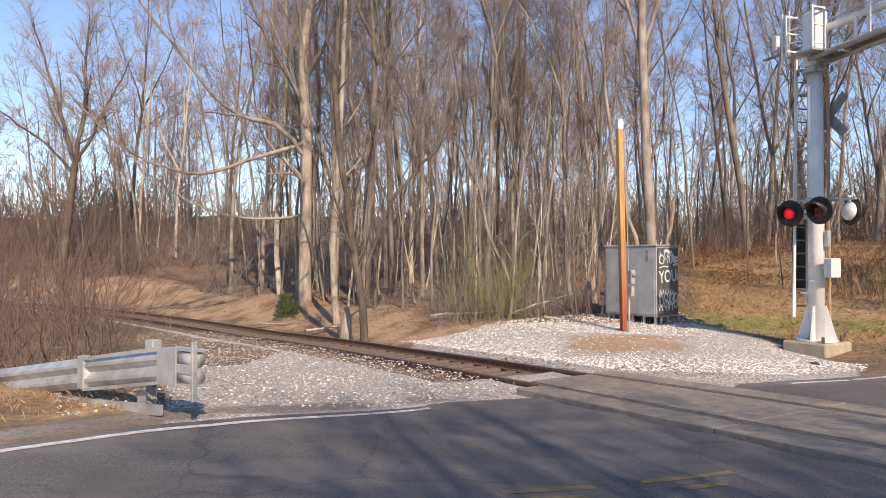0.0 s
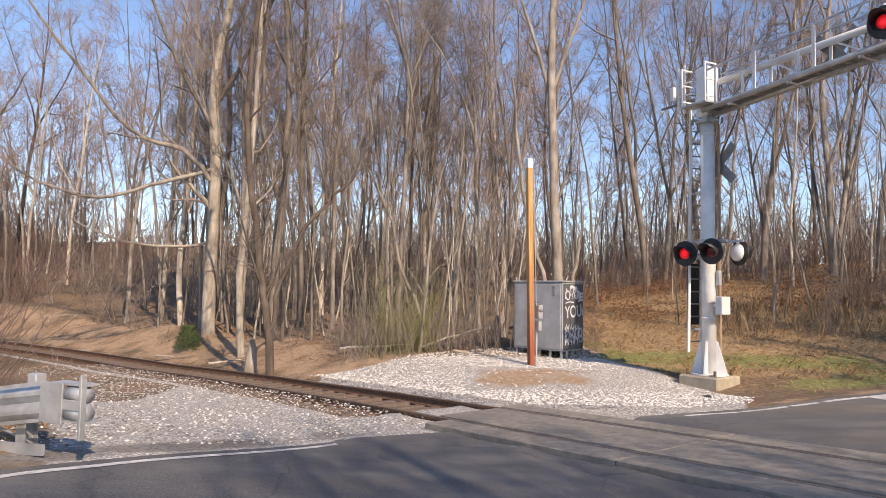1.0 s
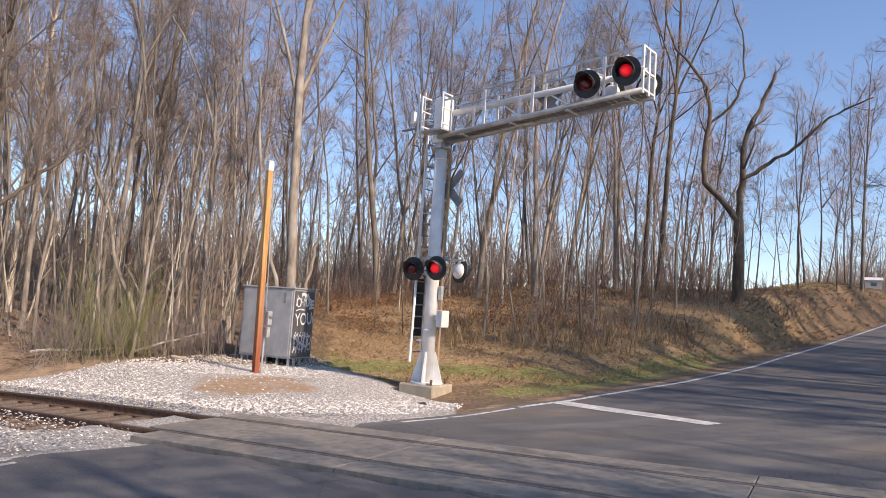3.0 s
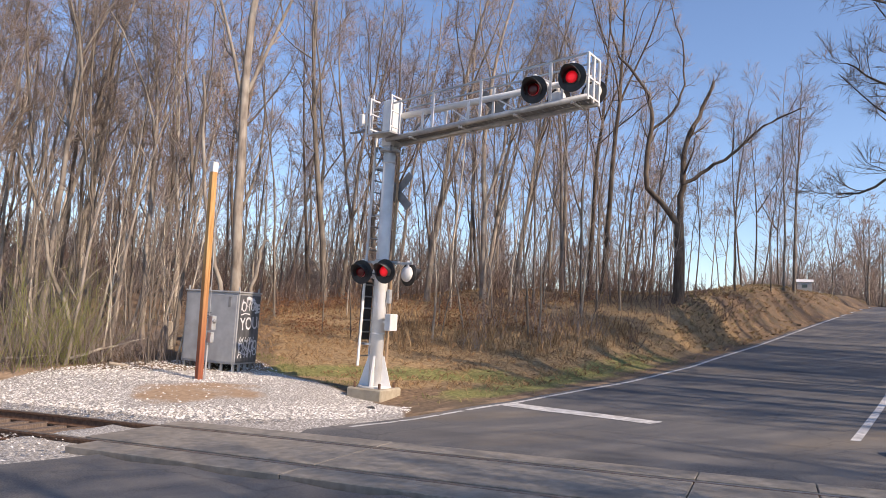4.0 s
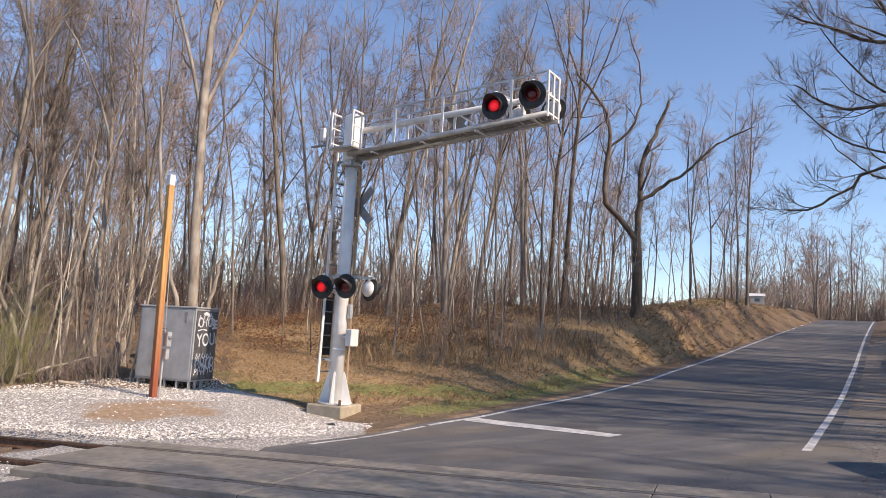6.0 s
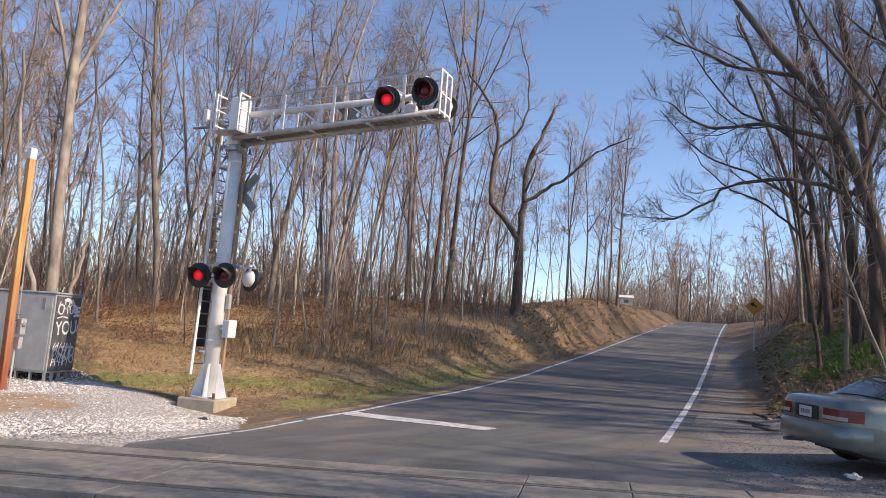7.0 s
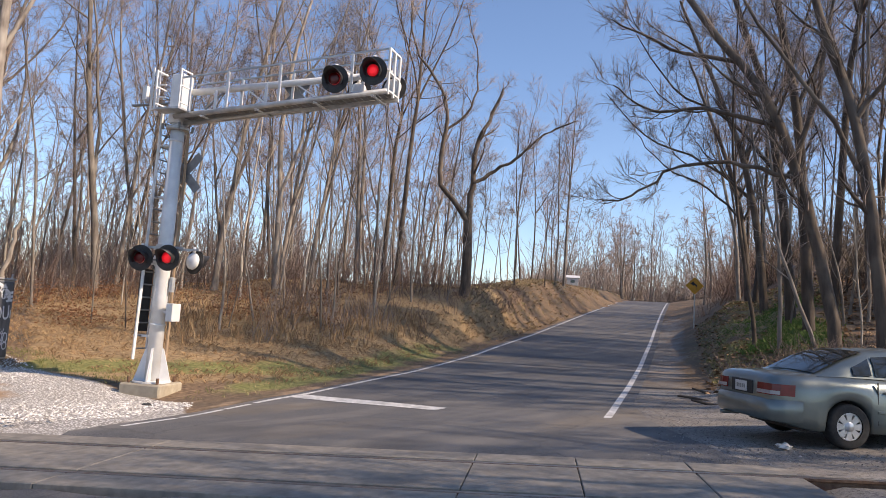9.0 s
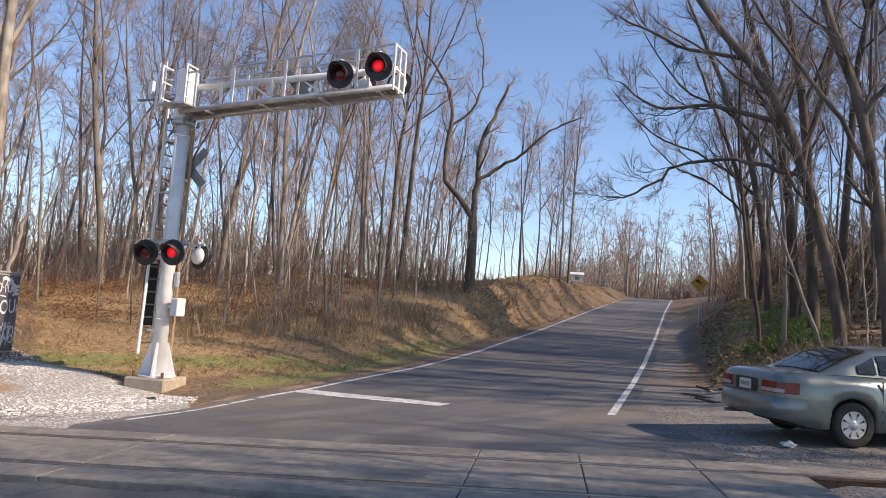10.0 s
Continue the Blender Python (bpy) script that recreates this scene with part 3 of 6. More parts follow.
def tree_meshes(seed, height, girth, spec, lean=(0, 0), wild=0.03, bark=None, fork=0, twig=None):
    """A tree whose bole parts into a number of steep leaders."""
    rnd = random.Random(seed)
    wood, twigs = Tubes(), Tubes()
    flare = wander(rnd, (0, 0, -0.3), (lean[0] * 0.6, lean[1] * 0.6, 1), height, 12, wild, 0.07)
    wood.add(flare, girth, girth * 0.1, 8, 0.85)
    foot = [flare[0], flare[0].lerp(flare[1], 0.25), flare[0].lerp(flare[1], 0.8)]
    wood.add(foot, girth * 1.4, girth * 0.9, 8, 1.6)
    grow(rnd, wood, twigs, flare, girth, girth * 0.1, 0, spec, 0.0085)
    for _ in range(fork):
        k = rnd.randint(3, 7)
        g = girth * (1 - k / 12) ** 0.85 * rnd.uniform(0.6, 0.85)
        second = wander(rnd, flare[k], off_axis(rnd, Vector((0, 0, 1)), rnd.uniform(0.35, 0.65)), height * (1 - k / 12) * rnd.uniform(0.7, 0.95), 8, wild * 2.2, 0.11)
        wood.add(second, g, girth * 0.08, 6, 0.85)
        count, start, reach, angle = spec[0]
        grow(rnd, wood, twigs, second, g, girth * 0.08, 0, [(max(4, count // 2), 0.12, reach * 0.75, angle), *spec[1:]], 0.0085)
    return wood.mesh("trunk", bark or BARK), twigs.mesh("crown", twig or TWIG)


def make_tree(name, meshes, label, category, group, m, scale=1.0):
    ob = thing(name, label, category, m, group)
    ob.scale = (scale,) * 3
    for me in meshes:
        o = new(me.name.split(".")[0], me)
        o.parent = ob
    return ob


TALL = [(11, 0.34, 4.6, 0.95), (6, 0.15, 1.9, 0.8), (9, 0.05, 1.25, 0.65)]
SLIM = [(9, 0.34, 3.0, 0.85), (6, 0.15, 1.45, 0.8), (9, 0.05, 1.05, 0.65)]
WIDE = [(13, 0.22, 5.6, 0.85), (6, 0.15, 2.3, 0.75), (5, 0.1, 1.1, 0.7)]
FOREST = [tree_meshes(10 + k, h, g * 0.74, sp, (lx, ly), w, b, fk, tw) for k, (h, g, sp, lx, ly, w, b, fk, tw) in enumerate([
    (21, 0.20, TALL, 0.03, 0, 0.045, BARK, 2, TWIG), (19, 0.15, TALL, -0.05, 0.02, 0.05, BARK, 1, TWIG_RED), (23, 0.27, TALL, 0.02, 0.03, 0.04, BARK, 3, TWIG),
    (17, 0.11, SLIM, 0.09, 0, 0.055, BARK, 1, TWIG), (18, 0.12, SLIM, -0.03, 0, 0.05, BARK_PALE, 1, TWIG), (20, 0.17, TALL, 0, -0.05, 0.05, BARK_PALE, 2, TWIG_RED),
    (15, 0.09, SLIM, -0.12, 0.03, 0.065, BARK, 0, TWIG), (22, 0.22, TALL, 0.05, 0.04, 0.045, BARK_DARK, 2, TWIG), (16, 0.10, SLIM, 0.04, -0.05, 0.06, BARK, 1, TWIG), (20, 0.14, TALL, -0.08, 0, 0.05, BARK_DARK, 1, TWIG_RED),
    (18, 0.16, TALL, 0.1, 0.05, 0.06, BARK, 2, TWIG), (14, 0.08, SLIM, 0.15, 0.0, 0.07, BARK_PALE, 0, TWIG)])]
THIN = [(12, 0.2, 1.1, 0.6), (6, 0.15, 0.6, 0.7)]
SAPLING = [tree_meshes(40 + k, h, g, THIN, (lx, 0.02), 0.06, b, 0) for k, (h, g, lx, b) in enumerate([(6, 0.035, 0.05, BARK), (7.5, 0.045, -0.08, BARK_PALE), (5, 0.03, 0.12, BARK), (9, 0.06, 0.02, BARK)])]


def place(az, r):
    x, y = r * math.sin(radians(az)), r * math.cos(radians(az))
    return x, y, land_at(x, y)


MADE = [(0, 0)]


def free(x, y, gap):
    q, run = track_place([x], [y])
    s, o = road_place(x, y)
    if abs(q[0]) < 4.2 or (-10.6 < o < 2.0 and s < 118) or (q[0] < 2 and run[0] < 14):
        return False
    if any((x - a) ** 2 + (y - b) ** 2 < gap * gap for a, b in MADE):
        return False
    MADE.append((x, y))
    return True


def shaped_tree(seed, az, r, limbs, spec, bark, label, base=None, twig=None, fine=0.0065, limb_bark=None):
    """A tree with its own main limbs: each is (girth, tip girth, points), the points to the right of, above and behind its foot as the road sees it."""
    rnd = random.Random(seed)
    x, y, z = place(az, r)
    MADE.append((x, y))
    wood, twigs, own = Tubes(), Tubes(), []
    for k, (g0, g1, pts) in enumerate(limbs):
        line = []
        pts = [Vector((a, c, b)) for a, b, c in pts]
        ends = [pts[0]] + pts + [pts[-1]]
        for a, b, c, d in zip(ends, ends[1:], ends[2:], ends[3:]):
            for f in (0, 0.25, 0.5, 0.75):
                p = 0.5 * (2 * b + (c - a) * f + (2 * a - 5 * b + 4 * c - d) * f * f + (3 * b - a - 3 * c + d) * f ** 3)
                line.append(p + Vector((rnd.gauss(0, 0.05), rnd.gauss(0, 0.05), rnd.gauss(0, 0.03))) * (1 if line and k else 0.3))
        line.append(pts[-1])
        slim = 0.8 if k else 1.0
        g0, g1 = g0 * slim, g1 * slim
        limb = Tubes() if k and limb_bark else wood
        if limb is not wood:
            own.append(limb)
        limb.add(line, g0, g1, 9, 0.85)
        if spec[k]:
            grow(rnd, limb, twigs, line, g0, g1, 0, spec[k], fine)
    m = pose(x, y, z - 0.1, 0, 0, -az)
    meshes = [wood.mesh("trunk", bark), twigs.mesh("crown", twig or TWIG)]
    meshes += [limb.mesh("limb", limb_bark) for limb in own]
    return make_tree("tree", meshes, label, "tree", "woodland trees", m)


L3 = lambda n, start, reach: [(n, start, reach, 0.75), (7, 0.12, reach * 0.55, 0.8), (9, 0.05, reach * 0.36, 0.65)]


def shaped_trees():
    # broad pale-trunked tree on the cutting beyond the track
    shaped_tree(1, -11.55, 30, [
        (0.30, 0.12, [(0, -0.2, 0), (0, 3, 0), (0.05, 7, 0), (-0.1, 11, 0), (0.6, 16, 0.5), (0.2, 22, 0.5)]),
        (0.15, 0.03, [(0, 6.4, 0), (-1.2, 7.6, -0.5), (-3.2, 8.2, -1), (-5.5, 11, -1.5), (-8.5, 15, -2)]),
        (0.14, 0.03, [(0, 8.5, 0), (-1.3, 11, 0.5), (-3, 15, 1), (-4.0, 20, 1)]),
        (0.12, 0.025, [(0, 7.0, 0), (-2.4, 6.0, -1), (-4.2, 5.4, -1.2), (-6.8, 6.2, -1.5), (-9, 8.5, -2)]),
        (0.09, 0.02, [(0, 3.9, 0), (-1.5, 3.6, -0.5), (-4, 4.0, -1), (-6.5, 5.5, -1)]),
        (0.13, 0.03, [(0.1, 10, 0), (1.6, 13, -0.6), (3.0, 18, -1)])],
        [L3(9, 0.3, 3.6), L3(9, 0.2, 3.0), L3(9, 0.2, 3.0), L3(9, 0.15, 2.6), L3(7, 0.2, 1.8), L3(7, 0.2, 2.8)], BARK_PALE, "broad bare tree with pale trunk above the track", twig=TWIG, limb_bark=BARK)
    # two pale stems near it, lower on the cutting
    for seed, az, r, h in ((31, -8.95, 25.5, 17), (32, -13.6, 33, 18)):
        shaped_tree(seed, az, r, [(0.15, 0.04, [(0, -0.3, 0), (-0.15, 3, 0), (0.1, 7, 0), (0.3, h * 0.7, 0.3), (0.1, h, 0.4)]), (0.07, 0.02, [(0, h * 0.3, 0), (-0.9, h * 0.45, 0.2), (-1.6, h * 0.75, 0.3)])],
                    [L3(9, 0.35, 2.8), L3(7, 0.2, 2.0)], BARK_PALE, "pale-stemmed bare tree on the cutting", limb_bark=BARK)
    # leaning dark-limbed tree close to the rails
    shaped_tree(2, -6.65, 20.5, [
        (0.13, 0.08, [(0, -0.3, 0), (-0.05, 1.2, 0), (-0.25, 2.4, 0), (-0.55, 4.5, 0.3), (-0.9, 8, 0.6), (-0.6, 12, 0.6)]),
        (0.09, 0.03, [(-0.02, 1.4, 0), (0.2, 2.8, 0), (0.9, 4.3, 0), (1.5, 5.2, 0), (2.2, 5.9, 0), (3.0, 7.6, 0.4)]),
        (0.05, 0.015, [(1.5, 5.2, 0), (1.5, 6.6, 0.3), (1.0, 8.4, 0.5)])],
        [L3(9, 0.3, 2.2), L3(8, 0.3, 1.9), L3(6, 0.2, 1.4)], BARK_DARK, "leaning dark-limbed bare tree close beside the rails")
    # big tree behind the cabinet with split pale stems
    shaped_tree(3, 17.2, 24.5, [
        (0.2, 0.07, [(0, -0.3, 0), (-0.1, 3, 0), (-0.25, 7, 0), (-0.3, 12, 0.4), (0.3, 18, 0.6), (0.2, 23, 0.6)]),
        (0.12, 0.05, [(-0.1, 0.2, -0.3), (-0.6, 2.2, -0.5), (-1.3, 5.2, -0.6), (-1.7, 9.2, -0.8)]),
        (0.11, 0.05, [(0.1, 0.3, -0.3), (0.45, 1.8, -0.4), (0.6, 3.2, -0.5), (0.9, 3.8, -0.6)]),
        (0.09, 0.02, [(-0.3, 8.5, 0.3), (-1.6, 13, 0), (-3, 18, 0)]), (0.09, 0.02, [(-0.3, 9, 0.3), (1.4, 14, 0), (2.8, 19, 0.5)])],
        [L3(9, 0.35, 3.0), L3(6, 0.4, 1.6), None, L3(8, 0.2, 2.6), L3(8, 0.2, 2.6)], BARK, "big bare tree with split lower stems behind the cabinet")
    # bent pale stem leaning over the brush
    shaped_tree(4, 6.2, 22.5, [
        (0.07, 0.03, [(0, -0.2, 0), (-0.35, 1.4, 0), (-0.9, 2.6, 0), (-1.25, 4.2, 0), (-1.9, 5.6, 0), (-2.1, 6.0, 0)])], [[(7, 0.4, 0.9, 0.7), (4, 0.2, 0.5, 0.7)]], BARK_PALE,
        "thin bent pale stem leaning over brush")
    # forked dark tree on the hill beside the road
    shaped_tree(5, 53.2, 36, [
        (0.31, 0.23, [(0, -0.3, 0), (0.05, 2, 0), (0, 4.2, 0)]),
        (0.20, 0.04, [(0, 4.1, 0), (-1.3, 5.7, 0), (-1.75, 7.2, 0), (-1.45, 9.6, 0), (-2.0, 11.5, 0.3), (-3.5, 14, 0.4), (-3.9, 16.5, 0.3)]),
        (0.22, 0.09, [(0, 4.0, 0), (0.1, 6.1, 0), (0.15, 7.8, 0.1), (0.8, 9.7, 0.2), (1.5, 11.6, 0.2)]),
        (0.14, 0.025, [(0.1, 6.2, 0), (1.3, 7.0, 0), (2.4, 7.7, -0.1), (3.2, 8.5, -0.2), (4.4, 9.4, -0.3), (5.6, 9.9, -0.3)]),
        (0.10, 0.02, [(-1.5, 9.0, 0), (-0.2, 10.4, 0), (0.0, 13, 0.3), (-0.8, 16.5, 0.3)])],
        [None, L3(9, 0.35, 1.7), L3(7, 0.3, 2.0), L3(8, 0.35, 1.9), L3(7, 0.3, 1.6)], BARK_DARK, "forked dark tree on the hill beside the road")
    # trees on the bank that lean over the road; dark bark stands in for shade
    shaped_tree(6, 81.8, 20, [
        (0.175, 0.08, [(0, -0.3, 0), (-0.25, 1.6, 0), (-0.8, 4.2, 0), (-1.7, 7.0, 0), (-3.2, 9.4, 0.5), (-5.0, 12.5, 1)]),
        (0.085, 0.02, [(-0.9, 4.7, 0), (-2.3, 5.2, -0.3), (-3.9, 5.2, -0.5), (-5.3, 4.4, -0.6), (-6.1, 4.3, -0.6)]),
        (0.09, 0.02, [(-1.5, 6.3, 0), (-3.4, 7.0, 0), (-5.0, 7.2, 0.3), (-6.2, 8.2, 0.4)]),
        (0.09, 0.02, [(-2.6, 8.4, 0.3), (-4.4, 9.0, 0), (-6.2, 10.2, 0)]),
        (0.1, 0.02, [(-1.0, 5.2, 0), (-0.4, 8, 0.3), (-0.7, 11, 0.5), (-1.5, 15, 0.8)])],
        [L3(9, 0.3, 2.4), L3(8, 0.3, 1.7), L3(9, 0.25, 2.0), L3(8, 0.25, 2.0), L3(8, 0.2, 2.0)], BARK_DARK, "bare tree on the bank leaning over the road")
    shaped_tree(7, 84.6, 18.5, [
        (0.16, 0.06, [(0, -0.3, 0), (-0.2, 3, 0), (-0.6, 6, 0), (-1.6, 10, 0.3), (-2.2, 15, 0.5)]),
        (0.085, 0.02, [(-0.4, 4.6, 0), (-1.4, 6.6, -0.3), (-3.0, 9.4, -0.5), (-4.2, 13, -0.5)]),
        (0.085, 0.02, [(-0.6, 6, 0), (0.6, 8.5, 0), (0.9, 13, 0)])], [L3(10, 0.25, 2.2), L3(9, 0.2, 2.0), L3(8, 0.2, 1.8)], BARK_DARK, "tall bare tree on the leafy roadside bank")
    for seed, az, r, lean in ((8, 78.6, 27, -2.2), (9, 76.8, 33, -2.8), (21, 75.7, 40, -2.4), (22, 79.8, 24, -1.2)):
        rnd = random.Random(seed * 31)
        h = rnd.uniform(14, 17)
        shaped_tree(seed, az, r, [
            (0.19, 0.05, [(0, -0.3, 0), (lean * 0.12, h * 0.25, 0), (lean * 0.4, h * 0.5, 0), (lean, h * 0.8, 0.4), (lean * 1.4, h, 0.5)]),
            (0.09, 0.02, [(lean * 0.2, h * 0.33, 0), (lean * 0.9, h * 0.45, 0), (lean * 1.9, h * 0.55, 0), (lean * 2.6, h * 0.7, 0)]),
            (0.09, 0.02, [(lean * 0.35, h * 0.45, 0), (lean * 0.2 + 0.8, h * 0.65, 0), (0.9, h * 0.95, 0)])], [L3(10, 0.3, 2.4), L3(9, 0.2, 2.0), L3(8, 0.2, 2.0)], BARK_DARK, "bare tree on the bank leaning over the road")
    # lone forked tree over the brush, left of the far curve
    shaped_tree(23, -28.6, 50, [
        (0.30, 0.2, [(-0.8, -0.5, 0), (-0.5, 3, 0), (0, 7.5, 0)]),
        (0.19, 0.04, [(0, 7.4, 0), (-0.8, 10.5, 0), (-1.6, 13.5, 0.5), (-2.4, 16.5, 0.5)]), (0.2, 0.04, [(0, 7.4, 0), (0.5, 11, 0), (0.6, 14, -0.5), (0.8, 17, -0.5)]),
        (0.15, 0.03, [(0.1, 7.6, 0), (1.3, 10.3, 0), (2.4, 12.8, 0.6), (3.4, 15.2, 1)]), (0.12, 0.03, [(-0.1, 6.8, 0), (-1.6, 8.6, 0), (-3.6, 10, -0.6), (-5.2, 11.6, -0.8)])],
        [None, L3(12, 0.12, 3.4), L3(12, 0.12, 3.4), L3(10, 0.15, 3.0), L3(9, 0.2, 2.4)], BARK_DARK, "lone forked dark tree above reddish brush", fine=0.011)


shaped_trees()


def woods():
    rnd = random.Random(7)
    # zones: azimuths, ranges, number, spacing, kinds; from 74 to 98 dark-barked kinds stand in for shade
    # some bark is truly pale; pale kinds repeat at the left for sunlit trunks
    zones = [(-23, 13, 25, 38, 52, 1.4, (0, 1, 2, 3, 4, 4, 5, 5, 6, 8, 10, 11)), (-25.5, 14, 38, 70, 50, 1.6, (0, 1, 3, 4, 4, 5, 5, 6, 7, 8, 10, 11)), (13, 48, 31, 44, 40, 1.4, (0, 1, 2, 3, 3, 4, 6, 7, 8, 8, 9, 10, 11)), (15, 50, 44, 60, 22, 1.8, (0, 1, 2, 3, 6, 8, 9, 10)),
             (50, 61.5, 44, 82, 26, 1.6, (0, 1, 3, 5, 6, 8, 9)), (76, 98, 23, 40, 26, 1.6, (7, 9, 9, 7, 1, 3)), (74, 92, 40, 75, 26, 2.2, (0, 7, 9, 10)), (96, 112, 22, 42, 16, 2.2, (2, 7, 10))]
    for a0, a1, r0, r1, num, gap, kinds in zones:
        n = tries = 0
        while n < num and tries < num * 30:
            tries += 1
            az, r = rnd.uniform(a0, a1), math.sqrt(rnd.uniform(r0 * r0, r1 * r1))
            x, y, z = place(az, r)
            if not free(x, y, gap):
                continue
            k = rnd.choice(list(kinds))
            sc = rnd.uniform(0.66, 1.12) * (0.9 if 49 < az < 64 else 1)
            pale = FOREST[k][0].materials[0] == BARK_PALE
            label = "bare pale-barked tree in early spring woods" if pale else "bare grey-brown tree in early spring woods"
            make_tree("tree", FOREST[k], label, "tree", "woodland trees", pose(x, y, z, rnd.gauss(0, 1.2), rnd.gauss(0, 1.2), rnd.uniform(0, 360)), sc)
            n += 1
    # trees behind, whose shade falls over the road
    shade = tree_meshes(77, 12.5, 0.2, WIDE, (0, 0), 0.06, BARK, 2)
    for x, y, k, sc in ((-9.0, -8.5, 0, 0.9), (3.9, -8.8, 0, 0.9), (5.2, -6.0, 0, 0.9), (6.9, -4.8, 0, 0.8), (9.0, -6.6, 0, 0.95), (11.6, -7.5, 0, 1.0), (6.4, -11.5, 0, 1.1), (14, -10, 0, 1.0), (17, -10, 0, 1.1), (21.5, -9, 0, 1.1), (-14, -6, 0, 0.9)):
        make_tree("tree", shade, "bare tree behind the road", "tree", "woodland trees", pose(x, y, 0, 0, 0, rnd.uniform(0, 360)), sc)
    for a0, a1, r0, r1, num in ((-23, 14, 21, 34, 70), (14, 60, 25, 42, 46), (75, 95, 21, 34, 18)):
        n = tries = 0
        while n < num and tries < 1500:
            tries += 1
            az, r = rnd.uniform(a0, a1), rnd.uniform(r0, r1)
            x, y, z = place(az, r)
            if free(x, y, 0.6):
                make_tree("sapling", rnd.choice(SAPLING), "thin bare sapling in leaf litter", "sapling", "saplings", pose(x, y, z, rnd.gauss(0, 5), rnd.gauss(0, 5), rnd.uniform(0, 360)), rnd.uniform(0.7, 1.2))
                n += 1


woods()


def stuff(name, tubes, material, label, category):
    ob = new(name, tubes.mesh(name, material))
    return tagged(ob, label, category, kind="stuff")


def far_woods():
    rnd = random.Random(19)
    wood, twigs = Tubes(), Tubes()
    def one(x, y, h, g, fine, wide):
        z = land_at(x, y)
        line = wander(rnd, (x, y, z - 0.5), (rnd.gauss(0, 0.07), rnd.gauss(0, 0.07), 1), h, 6, 0.06, 0.04)
        wood.add(line, g, g * 0.15, 5)
        grow(rnd, wood, twigs, line, g, g * 0.15, 0, [(12, 0.2, h * wide, 0.85), (5, 0.15, h * 0.12, 0.75), (4, 0.1, h * 0.07, 0.65)], fine, True)
    for a0, a1, r0, r1, n, hh, wide in ((-75, -25, 48, 95, 56, 12, 0.26), (-43, -20, 62, 112, 44, 16, 0.26), (-26, 16, 62, 105, 74, 18, 0.22), (14, 50, 60, 95, 58, 15, 0.22), (60, 77.5, 116, 175, 84, 17, 0.3), (72, 100, 66, 105, 30, 18, 0.22), (100, 165, 36, 85, 34, 18, 0.25)):
        for _ in range(n):
            x, y, _z = place(rnd.uniform(a0, a1), rnd.uniform(r0, r1))
            q, run = track_place([x], [y])
            if abs(q[0]) < 4:
                continue
            one(x, y, hh * rnd.uniform(0.7, 1.15), rnd.uniform(0.08, 0.19), 0.02, wide)
    stuff("far_woods", wood, BARK, "far bare trunks of early spring woods", "woods")
    stuff("far_woods", twigs, TWIG_RED, "haze of far bare branches in early spring", "woods")


far_woods()


